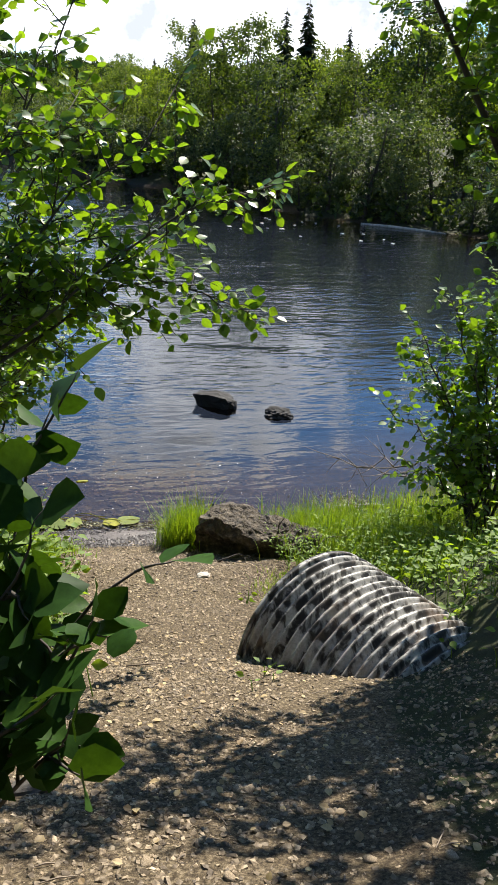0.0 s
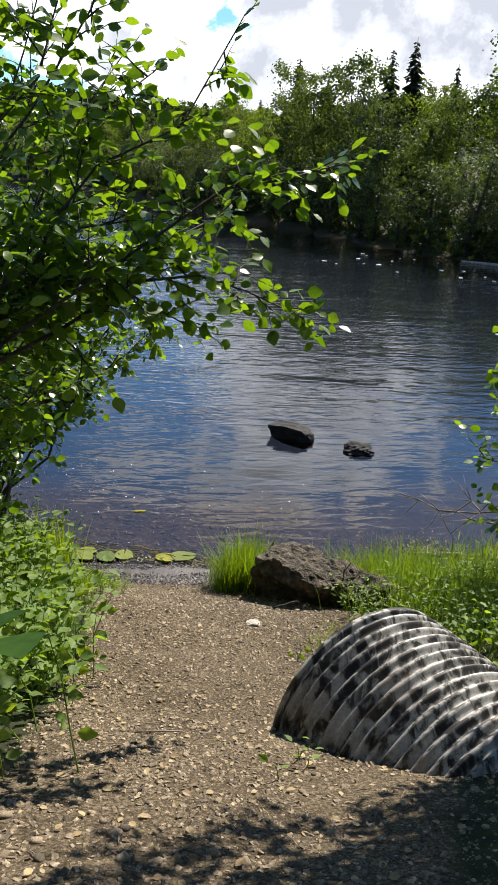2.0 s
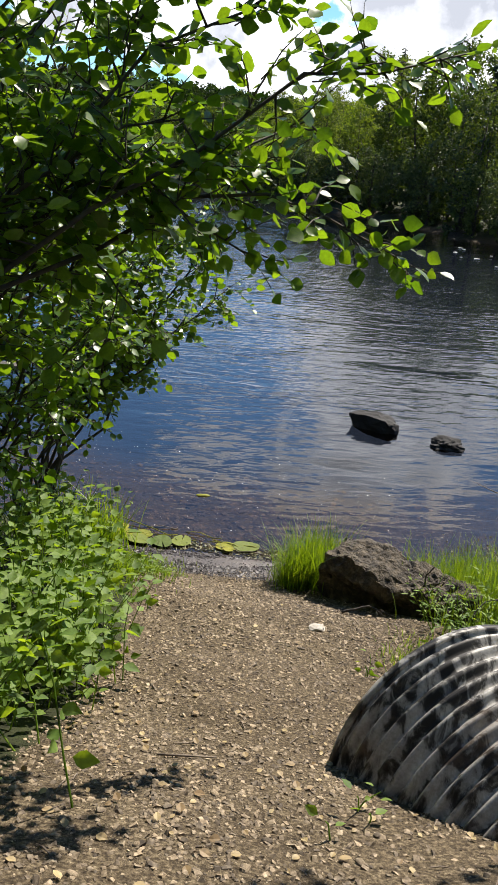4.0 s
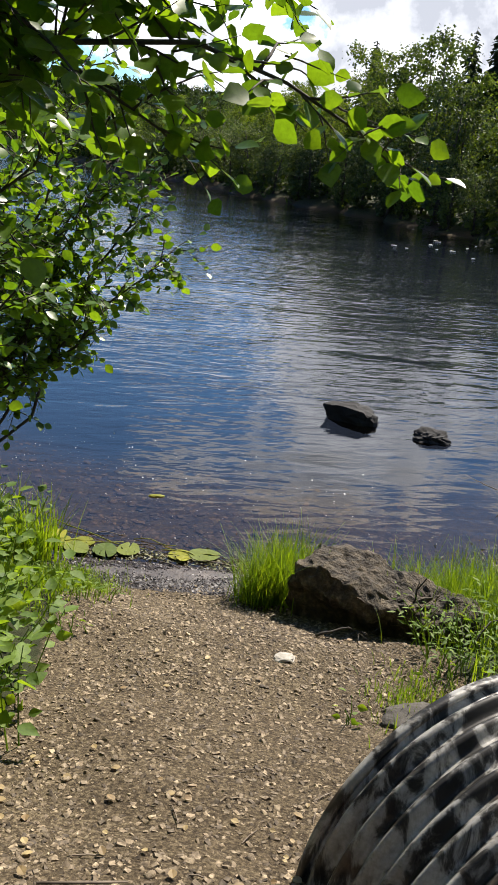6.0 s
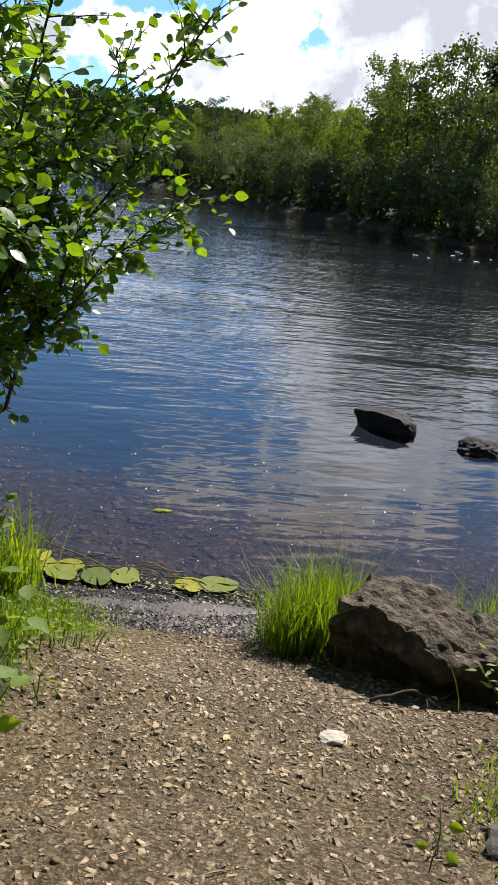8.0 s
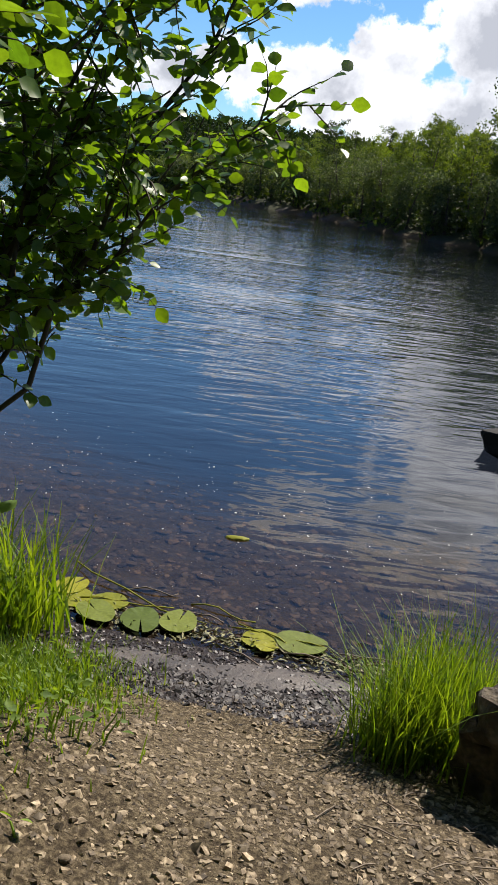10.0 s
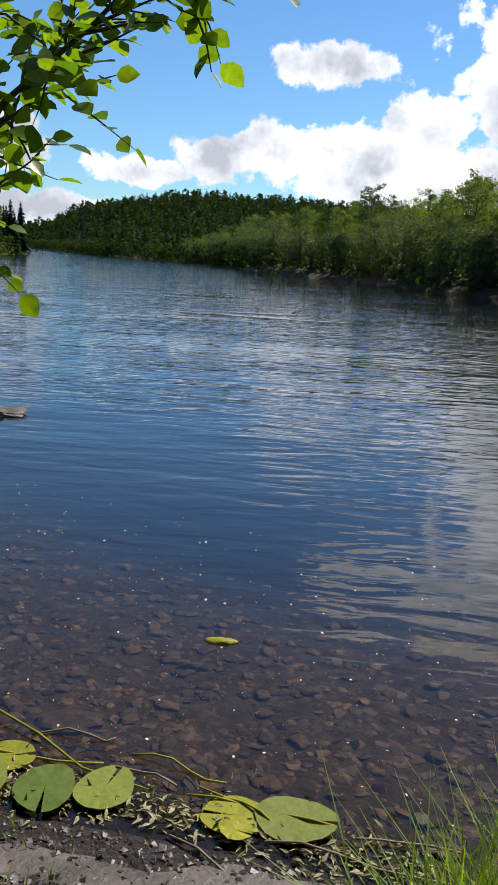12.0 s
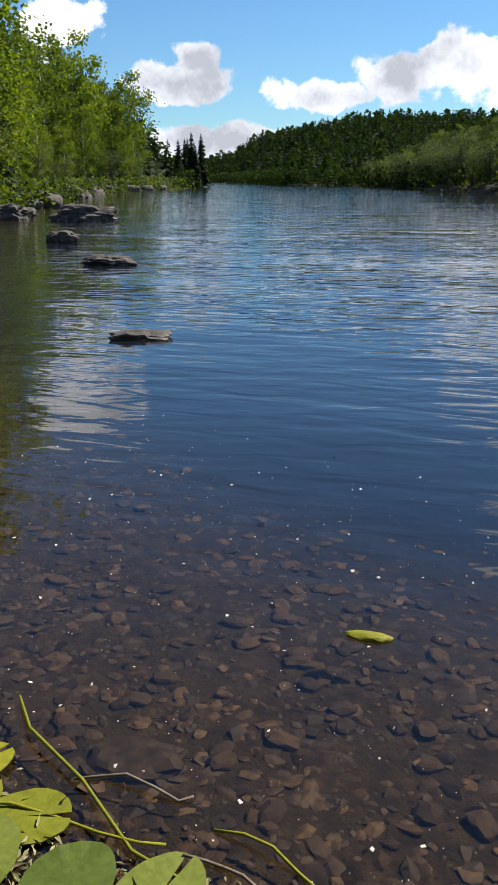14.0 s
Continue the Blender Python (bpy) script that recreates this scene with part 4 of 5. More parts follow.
def far_woods(name, label, x0, x1, y0, y1, gap, seed, spruces=0.45, skip=26):
    """Distant woods as one sheet of small rough trees."""
    r = np.random.default_rng(seed)
    g = {M_HILL: Geo(), M_SPRUCE: Geo()}
    xs, ys = np.meshgrid(np.arange(x0, x1, gap), np.arange(y0, y1, gap))
    xs, ys = (xs + r.uniform(-.5, .5, xs.shape) * gap).ravel(), (ys + r.uniform(-.5, .5, ys.shape) * gap).ravel()
    d, z = shore_distance(xs, ys), height(xs, ys)
    for x, y, dd, zz in zip(xs, ys, d, z):
        near_wood = y < 112 and x > -64
        if dd < (30 if near_wood else 1.0) or (x < -28 and y < 100 and dd < 18 and x > -95):
            continue
        if r.uniform() < spruces:
            t = r.uniform(3.4, 6.2) * (1 if y < 130 else .8)
            n = 44
            f = (np.arange(n) + r.uniform(0, 1, n)) / n
            a = r.uniform(0, 2 * math.pi, n)
            rad = t * .14 * (1 - f)
            p = np.stack([x + np.cos(a) * rad * .3, y + np.sin(a) * rad * .3, zz + t * (.05 + .93 * f)], -1)
            leaves(g[M_SPRUCE], p, np.stack([np.cos(a), np.sin(a), np.full(n, -.5)], -1), rad * 1.15 + .2, r, LEAF_CARD, .6)
        else:
            t = r.uniform(2.6, 4.6)
            n = 64
            f = r.uniform(.08, 1, n)
            a = r.uniform(0, 2 * math.pi, n)
            rad = t * .38 * np.sin(np.pi * (.15 + .8 * f)) * r.uniform(.3, 1, n)
            p = np.stack([x + np.cos(a) * rad, y + np.sin(a) * rad, zz + t * f], -1)
            leaves(g[M_HILL], p, r.normal(size=(n, 3)), r.uniform(.35, .8, n), r, LEAF_CARD, .35)
    # thickets right down to the water
    far_edge = [(-36, 76), (-46, 90), (-61, 104), (-87, 120), (-130, 160), (-196, 226), (-215, 235), (-205, 205), (-150, 165), (-110, 125), (-78, 88)]
    for ax, ay, bx, by, ln, ux, uy in along(far_edge):
        for i in range(int(ln * 2.2)):
            k, b = r.uniform(), r.uniform(-.3, 2.2)
            x, y = ax + (bx - ax) * k - ux * b, ay + (by - ay) * k - uy * b
            if shore_distance(np.array([x]), np.array([y]))[0] < -.4:
                x, y = ax + (bx - ax) * k + ux * b, ay + (by - ay) * k + uy * b
            n = 30
            p = np.stack([x + r.normal(size=n) * .7, y + r.normal(size=n) * .7, max(h1(x, y), 0) + r.uniform(-.1, 2.2, n)], -1)
            leaves(g[M_HILL], p, r.normal(size=(n, 3)), r.uniform(.2, .5, n), r, LEAF_CARD, .35)
    ob = thing(name, (0, 0, 0), label, "woods", kind="stuff")
    part("leafy_trees", g[M_HILL].mesh("leafy_trees", M_HILL), ob)
    part("spruces", g[M_SPRUCE].mesh("spruces", M_SPRUCE), ob, "dark pointed spruces")
    return ob


far_woods("woods", "mixed birch and spruce woods on the hills across the lake", -235, 40, 62, 275, 2.9, 81, 0.6)


def thicket():
    """Low dark brush that hangs over the far waterline."""
    r = np.random.default_rng(91)
    g = Geo()
    for ax, ay, bx, by, ln, ux, uy in (*along(FAR), *along([(-28, 21.5), (-38, 32), (-52, 46), (-68, 64), (-78, 88)])):
        for i in range(int(ln * 2.6)):
            k, b = r.uniform(), r.uniform(-.4, 2.4)
            x, y = ax + (bx - ax) * k, ay + (by - ay) * k
            if shore_distance(np.array([x + ux]), np.array([y + uy]))[0] < 0:
                b = -b
            x, y = x + ux * b, y + uy * b
            n = 26
            p = np.stack([x + r.normal(size=n) * .45, y + r.normal(size=n) * .45, max(h1(x, y), 0) + r.uniform(-.05, 1.3, n)], -1)
            leaves(g, p, r.normal(size=(n, 3)), r.uniform(.14, .34, n), r, LEAF_CARD, .35)
    return tagged(new("shore_brush", g.mesh("shore_brush", M_FOREST)), "low dark brush overhanging the far waterline", "brush", kind="stuff")


thicket()


# ---- stones ----
def rock(name, label, x, y, z, scale, mat, seed, turn=0, sub=4, rough=0.3, freq=1.2, group="", category="rock", under=0.0):
    r = np.random.default_rng(seed)
    v, f = lump(r, sub, rough, scale, freq, seed=seed * 1.37)
    front = np.clip(-v[:, 1] / scale[1], 0, 1)
    v[:, 1] += under * front * scale[1] * np.clip(0.6 - v[:, 2] / scale[2], 0, 1.6)
    ob = new(name, mesh_of(name, v, f, mat, sub < 4))
    ob.matrix_world = pose(x, y, z, 0, 0, turn)
    return tagged(ob, label, category, group)


main = rock("boulder", "rough lichen-grey boulder on the gravel shore", .72, 2.3, .22, (.46, .36, .44), M_BOULDER, 3, -14, 5, .24, 1.7, category="boulder", under=.7)
for v in main.data.vertices:
    # a rough cap jutting over a hollow, upright face
    if v.co.y < 0 and v.co.z < .2:
        v.co.y = max(v.co.y, -.2 + .05 * noise.noise(v.co * 9))
    v.co.z += .035 * noise.noise(v.co * 6) * (v.co.z > .1) + .05 * noise.noise(Vector((v.co.x * 3, v.co.y * 3, v.co.z * 16))) + .022 * noise.noise(v.co * 17)
    v.co.z = min(v.co.z, .4 - .16 * max(0, v.co.x) + .05 * noise.noise(v.co * 7) + .03 * noise.noise(v.co * 19))
rock("boulder", "lower grey-brown boulder leaning beside the larger one", 1.2, 2.26, .2, (.34, .28, .33), M_BOULDER, 8, -30, 5, .36, 1.25, category="boulder", under=.5)
wedge = rock("water_rock", "dark angular rock standing in the lake", -.02, 7.5, -.05, (.33, .26, .3), M_ROCK, 5, 10, 4, .22, 1.2, group="rocks in the lake")
for v in wedge.data.vertices:
    # a flat top that runs out to an overhanging point on one side
    k = (v.co.z + .3) / .6
    v.co.x = v.co.x * (.55 + .5 * k) - .16 * k + (.1 if v.co.x > 0 else 0)
    v.co.z = min(v.co.z, .24 - .3 * max(v.co.x, 0))
    if v.co.x < 0:
        v.co.y *= 1 + v.co.x * 1.6
    v.co += Vector((0, .04, .03)) * noise.noise(v.co * 8)
rock("water_rock", "small dark two-humped rock in the lake", .95, 7.15, -.01, (.2, .15, .11), M_ROCK, 12, 10, 4, .45, 1.1, group="rocks in the lake")
for x, y, z, s, k in ((-5.75, 7.33, -.01, (.27, .14, .07), 21), (-11, 11.8, .03, (.42, .22, .12), 22), (-15.8, 14.8, .05, (.36, .2, .2), 23), (-23.7, 22.3, .1, (1.0, .5, .38), 24), (-28.6, 23.0, 0, (.8, .5, .35), 25), (-27.2, 21.2, .1, (1.0, .6, .4), 27)):
    rock("shore_rock", "weathered grey rock breaking the shallow water", x, y, z, s, M_SHOREROCK, k, 36, 4, .4, 1.2, group="rocks in the shallows")
rs = np.random.default_rng(9)
for ax, ay, bx, by, ln, ux, uy in along([(-28, 21.5), (-38, 32), (-52, 46), (-68, 64), (-78, 88)]):
    for i in range(5):
        k = rs.uniform()
        s = rs.uniform(.3, .9)
        x, y = ax + (bx - ax) * k + ux * rs.uniform(-.6, .8), ay + (by - ay) * k + uy * rs.uniform(-.6, .8)
        rock("shore_rock", "large grey rock on the wooded shore", x, y, .15 * s, (s * 1.2, s * .8, s * .7), M_SHOREROCK, int(rs.integers(100, 999)), rs.uniform(0, 360), 3, .3, group="rocks along the shore")


# ---- culvert ----
def culvert():
    c0, ax_ = Vector((1.341, -.373, 1.041)), Vector((.661, -.75, -0.02)).normalized()
    side = Vector((.75, .661, 0)).normalized()
    up = ax_.cross(side)
    if up.z < 0:
        up = -up
    R, ln, pitch, seg = .635, 2.0, .074, 96
    rows = int(ln / pitch * 8)
    ob = thing("culvert_pipe", c0, "corrugated galvanised steel culvert half buried in the bank", "culvert")

    def wall(r0, flip):
        v, f = [], []
        for i in range(rows + 1):
            u = ln * i / rows
            for k in range(seg):
                a = 2 * math.pi * k / seg
                r = r0 + 0.019 * math.sin(2 * math.pi * (u / pitch + k / seg)) * min(1, u / .04)
                v.append(ax_ * u + (side * math.cos(a) + up * math.sin(a)) * r)
        for i in range(rows):
            for k in range(seg):
                q = (i * seg + k, i * seg + (k + 1) % seg, (i + 1) * seg + (k + 1) % seg, (i + 1) * seg + k)
                f.append(q[::-1] if flip else q)
        return [tuple(p) for p in v], f
    v1, f1 = wall(R, False)
    v2, f2 = wall(R - .006, True)
    g = Geo()
    g.add(v1, f1)
    g.add(v2, f2)
    part("pipe_wall", g.mesh("pipe_wall", M_PIPE, True), ob)
    rim = Geo()
    v, f = [], []
    for k in range(seg):
        a = 2 * math.pi * k / seg
        w = side * math.cos(a) + up * math.sin(a)
        for u, r in ((-.012, R - .014), (-.012, R + .012), (.02, R + .012), (.02, R - .014)):
            v.append(tuple(ax_ * u + w * r))
    for k in range(seg):
        n_ = (k + 1) % seg
        for j in range(4):
            f.append((k * 4 + j, k * 4 + (j + 1) % 4, n_ * 4 + (j + 1) % 4, n_ * 4 + j))
    rim.add(v, f)
    part("rim", rim.mesh("rim", M_PIPE, True), ob, "plain rolled steel rim")
    return ob


culvert()


# ---- lily pads, weed and driftwood ----
def lily_pad(x, y, r, turn, yellow, tilt=0.0, torn=0.0, lift=0.0):
    rr = np.random.default_rng(int(abs(x * 1000) + abs(y * 777)))
    n = 26
    notch = 0.1
    v, f = [(0, 0, 0.004)], []
    ring = []
    for ring_i, k in enumerate((0.55, 1.0)):
        for i in range(n):
            a = notch + (2 * math.pi - 2 * notch) * i / (n - 1)
            q = r * k * (1 + .05 * math.sin(3 * a + x * 9) - torn * max(0, math.sin(7 * a + y * 5)) * (k == 1.0))
            v.append((q * math.cos(a) * 1.15, q * math.sin(a) * .92, .004 + .0015 * math.sin(4 * a + x) * k + (.003 if k == 1 else 0) * rr.uniform(-.5, 1)))
    for i in range(n - 1):
        f.append((0, 1 + i, 2 + i))
        f.append((1 + i, 1 + n + i, 2 + n + i, 2 + i))
    top = len(v)
    v += [(p[0], p[1], p[2] - .003) for p in v]
    f += [tuple(top + j for j in q[::-1]) for q in f]
    for i in range(n - 1):
        f.append((1 + n + i, top + 1 + n + i, top + 2 + n + i, 2 + n + i))
    ob = new("lily_pad", mesh_of("lily_pad", v, f, M_PADY if yellow else M_PAD))
    ob.matrix_world = pose(x, y, .006 + lift, tilt * .6, tilt * .3, turn)
    return tagged(ob, "yellowing lily pad floating at the shore" if yellow else "green lily pad floating at the shore", "lily pad", "lily pads at the shore")


PADS = [(-.8, 3.05, .1, 200, 1, 1, .03), (-.63, 3.12, .115, 20, 0, 1, .03), (-1.22, 2.95, .1, 100, 0, 0, .0), (-1.38, 2.85, .105, 300, 0, 2, .0), (-1.6, 2.79, .1, 150, 0, 0, .02), (-1.62, 2.93, .095, 40, 1, 1, .03),
        (-1.78, 2.85, .1, 250, 1, 0, .03), (-1.86, 2.95, .09, 80, 1, 1, .02), (-.76, 2.97, .045, 10, 1, 1, .03), (-1.9, 2.75, .09, 10, 0, 0, 0)]
for q in PADS:
    lily_pad(*q, lift=.005 * (PADS.index(q) % 5))


def tube_thing(name, label, category, pts, radii, mat, sides=6, group=""):
    g = Geo()
    g.tube(pts, radii, sides)
    return tagged(new(name, g.mesh(name, mat, True)), label, category, group)


def chip():
    """A pale yellow piece of lily rhizome lying at the surface."""
    bm = bmesh.new()
    bmesh.ops.create_icosphere(bm, subdivisions=3, radius=1)
    for v in bm.verts:
        k = noise.noise(v.co * 2.2)
        v.co = Vector((v.co.x * .075 * (1 + .15 * k), v.co.y * .026 * (1 + .3 * k), v.co.z * .014))
    me = bpy.data.meshes.new("root_piece")
    bm.to_mesh(me); bm.free()
    me.materials.append(M_PADY)
    ob = new("root_piece", me)
    ob.matrix_world = pose(-1.41, 4.08, .004, 0, 0, 22)
    return tagged(ob, "yellow piece of lily root floating in the shallows", "plant debris")


chip()
rw = np.random.default_rng(14)
for i in range(9):
    x, y = rw.uniform(-2.0, -.4), rw.uniform(2.86, 3.2)
    a = rw.uniform(-.5, .5)
    ln = rw.uniform(.2, .6)
    pts = [(x + math.cos(a + .3 * math.sin(k * 1.3)) * ln * k / 5, y + math.sin(a) * ln * k / 5 + .02 * math.sin(k), .012 + .01 * math.sin(k * 1.7 + i)) for k in range(6)]
    tube_thing("water_weed_stem", "thin yellowish water weed stem on the surface", "water weed", pts, [.004] * 6, M_PADY if i % 2 else M_DEAD, 5, "weed stems at the shore")
tube_thing("water_weed_stem", "long yellow-green lily stem lying on the shallows", "water weed", [(-2.0, 3.2, .02), (-1.85, 3.12, .03), (-1.6, 3.08, .02), (-1.35, 3.0, .015), (-1.1, 3.02, .01)], [.0045, .005, .005, .0045, .003], M_PADY, 6)
for i, (a, b) in enumerate((((-1.55, 2.4), (-1.32, 2.22)), ((.2, -1.2), (.42, -1.08)))):
    z0, z1 = h1(*a) + .012, h1(*b) + .012
    r0 = .018 if i == 0 else .0045
    tube_thing("stick", "short weathered stick lying on the gravel", "stick", [(*a, z0), ((a[0] + b[0]) / 2 + .012, (a[1] + b[1]) / 2, (z0 + z1) / 2 + .004), (*b, z1)], [r0, r0 * 1.1, r0 * .7], M_DEAD, 7, "sticks on the gravel")


def branchy(name, label, root, tip, n, seed, r=.012, spread=.3, mat=M_DEAD, sag=.05):
    """A dead branch with bare side twigs."""
    q = np.random.default_rng(seed)
    g = Geo()
    pts = bend(root, tip, sag, 7, q, .035)
    g.tube(pts, [r * (1 - .8 * i / 7) + .001 for i in range(8)], 6)
    ln = (Vector(tip) - Vector(root)).length
    for i in range(n):
        k = int(q.integers(2, 7))
        d = (pts[k] - pts[k - 1]).normalized() + Vector(q.normal(size=3)) * .6
        e_ = pts[k] + d.normalized() * spread * ln * q.uniform(.4, 1)
        g.tube([pts[k], pts[k].lerp(e_, .5) + Vector(q.normal(size=3)) * .02, e_], [r * .4, r * .3, .001], 4)
    return tagged(new(name, g.mesh(name, mat, True)), label, "branch")


branchy("dead_branch", "bare dead branch reaching over the water", (2.9, 3.1, .75), (1.55, 3.75, .75), 12, 3, .014)
branchy("dead_branch", "forked bare branch hanging above the water", (2.8, 3.3, .95), (1.8, 3.9, .55), 9, 4, .012)
branchy("dead_branch", "broken brown branch standing beside the boulder", (1.0, 2.02, h1(1.0, 2.02)), (1.12, 2.1, .72), 2, 6, .012, .3, M_BARK)
branchy("dead_branch", "dark dead twigs lying in front of the boulder", (.52, 1.72, h1(.52, 1.72) + .01), (.86, 1.86, h1(.86, 1.86) + .03), 6, 7, .009, .35, M_BARK)
branchy("dead_branch", "dead brown stem among the herbs", (1.3, 1.4, h1(1.3, 1.4)), (1.6, 1.75, .75), 5, 9, .008, .4, M_BARK)


# ---- cabin far across the lake ----
def cabin(x, y):
    z = h1(x, y)
    ob = thing("cabin", (x, y, z), "small distant cabin with a pale roof among spruces", "cabin")
    b = Geo()
    b.add([(-2, -1.5, 0), (2, -1.5, 0), (2, 1.5, 0), (-2, 1.5, 0), (-2, -1.5, 1.6), (2, -1.5, 1.6), (2, 1.5, 1.6), (-2, 1.5, 1.6), (-2, 0, 2.5), (2, 0, 2.5)],
          [(0, 1, 5, 4), (1, 2, 6, 9, 5), (2, 3, 7, 6), (3, 0, 4, 8, 7)])
    part("wall", b.mesh("wall", M_CABIN), ob)
    r = Geo()
    for s in (-1, 1):
        r.add([(-2.3, s * 1.9, 1.4), (2.3, s * 1.9, 1.4), (2.3, 0, 2.6), (-2.3, 0, 2.6), (-2.3, s * 1.9, 1.5), (2.3, s * 1.9, 1.5), (2.3, 0, 2.7), (-2.3, 0, 2.7)],
              [(0, 1, 2, 3), (4, 7, 6, 5), (0, 4, 5, 1), (1, 5, 6, 2), (3, 2, 6, 7), (0, 3, 7, 4)])
    part("roof", r.mesh("roof", M_ROOF), ob)
    return ob


cabin(-39.9, 95.0)


# ---- loose stones, litter and gravel ----
PEB_V = np.array([(-1, -.8, -.6), (1, -.9, -.55), (.9, .9, -.6), (-.85, 1, -.55), (-.75, -.6, .6), (.7, -.75, .45), (.8, .55, .65), (-.6, .75, .5)], float)
PEB_F = np.array([(3, 2, 1, 0), (4, 5, 6, 7), (0, 1, 5, 4), (1, 2, 6, 5), (2, 3, 7, 6), (3, 0, 4, 7)])


ROUND_V, ROUND_F = lump(np.random.default_rng(1), 1, .3, (1, 1, 1), 1.2, seed=2.0)
ROUND_F = np.array(ROUND_F)


def pebbles(name, label, px, py, size, mat, seed, flat=0.55, sink=0.25, kind="stuff", category="gravel", z=None, shape=None, smooth=False):
    r = np.random.default_rng(seed)
    k = len(px)
    a = r.uniform(0, 2 * math.pi, k)
    base, faces = (PEB_V, PEB_F) if shape is None else shape
    v = base[None] * (1 + r.normal(size=(k, len(base), 3)) * (.22 if shape is None else .08))
    v = v * (size[:, None] * np.stack([r.uniform(.7, 1.3, k), r.uniform(.55, 1.0, k), r.uniform(.3, 1, k) * flat], -1))[:, None]
    tilt = r.normal(size=(k, 2)) * .28
    v[..., 2] += v[..., 0] * tilt[:, :1] + v[..., 1] * tilt[:, 1:]
    c, s = np.cos(a)[:, None], np.sin(a)[:, None]
    pz = height(px, py) if z is None else z
    w = np.stack([v[..., 0] * c - v[..., 1] * s + px[:, None], v[..., 0] * s + v[..., 1] * c + py[:, None], v[..., 2] + (pz + size * flat * .5 * (.5 - sink))[:, None]], -1)
    g = Geo()
    g.many(w, faces)
    return tagged(new(name, g.mesh(name, mat, smooth)), label, category, kind=kind)


rg = np.random.default_rng(33)
n = 115000
px, py = rg.uniform(-1.5, 3.1, n), rg.uniform(-5.0, 2.6, n)
le = np.interp(py, [-6, -3.4, -2.2, -1, .2, 1.2, 2.3], [.0, .0, -.2, -.4, -.6, -.95, -1.45])
re = np.interp(py, [-6, -2.5, -1.2, .3, 1.3, 1.9, 2.4], [2.6, 2.4, 2.1, 1.4, 1.4, 1.1, .25])
keep = (px > le) & (px < re) & (shore_distance(px, py) > .4)
keep &= (wobble(px, py, 1.3, 2) + rg.uniform(-1, 1, n) > -.55)
px, py = px[keep], py[keep]
gravel = pebbles("gravel", "loose grey-brown gravel covering the trodden path", px, py, .003 + .0125 * rg.uniform(0, 1, len(px)) ** 3, M_PEBBLE, 34, .75)
n = 9000
px, py = rg.uniform(-2.2, .3, n), rg.uniform(2.0, 3.0, n)
d = shore_distance(px, py)
keep = (d > .02) & (d < .62)
px, py = px[keep], py[keep]
pebbles("wet_gravel", "dark wet stones along the waterline", px, py, .004 + .011 * rg.uniform(0, 1, len(px)) ** 2, M_WETGRAVEL, 35, .7)
n = 15000
px, py = rg.uniform(-4.6, 1.2, n), 2.8 + 4.2 * rg.uniform(0, 1, n) ** 1.3
d = shore_distance(px, py)
keep = (d < -.1) & (d > -2.6) & (rg.uniform(0, 1, n) < 1.15 + d * .42)
px, py = px[keep], py[keep]
bed = pebbles("lake_bed_stones", "brown flat stones on the shallow lake bed", px, py, .009 + .03 * rg.uniform(0, 1, len(px)) ** 2.2, M_BED, 36, .3, .5, category="stones", shape=(ROUND_V, ROUND_F))
# single stones that can be told apart on the path and on the bed
stone_meshes = []
for i in range(6):
    v, f = lump(np.random.default_rng(400 + i), 2, .35, (1, .75, .45), 1.4, seed=i * 3.1)
    stone_meshes.append((mesh_of("stone", v, f, M_PEBBLE, True), mesh_of("stone", v, f, M_BED)))


def single(parent, x, y, s, which, z=None):
    ob = new("stone", stone_meshes[int(rg.integers(6))][which])
    ob.parent = parent
    ob.matrix_basis = pose(x, y, (h1(x, y) if z is None else z) + s * .22, rg.normal() * 8, rg.normal() * 8, rg.uniform(0, 360)) @ Matrix.Diagonal((s, s, s, 1))
    return ob


count = 0
while count < 240:
    x, y = rg.uniform(-.9, 2.2), rg.uniform(-4.2, 2.2)
    if np.interp(y, [-6, -3.4, -2.2, -1, .2, 1.2, 2.3], [.1, .1, -.2, -.3, -.5, -.8, -1.3]) < x < np.interp(y, [-6, -2.5, -1.2, .3, 1.3, 2.4], [2.4, 2.2, 1.9, 1.25, 1.1, .2]):
        single(gravel, x, y, rg.uniform(.009, .018) if y > -2.2 else rg.uniform(.01, .028), 0)
        count += 1
count = 0
while count < 220:
    x, y = rg.uniform(-3.2, .2), rg.uniform(3.1, 5.0)
    if float(shore_distance(np.array([x]), np.array([y]))[0]) < -.2:
        single(bed, x, y, rg.uniform(.02, .046), 1)
        count += 1


def flat_stone(label, x, y, s, mat, seed, turn, sq=.35):
    v, f = lump(np.random.default_rng(seed), 3, .3, (s, s * .7, s * sq), 1.3, seed=seed)
    ob = new("flat_stone", mesh_of("flat_stone", v, f, mat))
    ob.matrix_world = pose(x, y, h1(x, y) + s * sq * .35, 0, 0, turn)
    return tagged(ob, label, "stone")


flat_stone("pale quartz stone lying on the gravel", .43, 1.18, .058, M_WHITE, 5, 10)
flat_stone("flat grey stone set in the path edge", 1.17, .78, .15, M_SHOREROCK, 6, 15, .3)
flat_stone("small grey stone at the path edge", 1.08, .42, .06, M_PEBBLE, 7, 60, .4)
flat_stone("pale flat stone near the shore", 1.12, .3, .03, M_WHITE, 9, 30, .3)
flat_stone("grey stone half sunk in the path", .2, -3.0, .08, M_SHOREROCK, 10, 30, .4)
flat_stone("brown slab in the shallow water", -1.6, 3.25, .12, M_BED, 11, 30, .25)

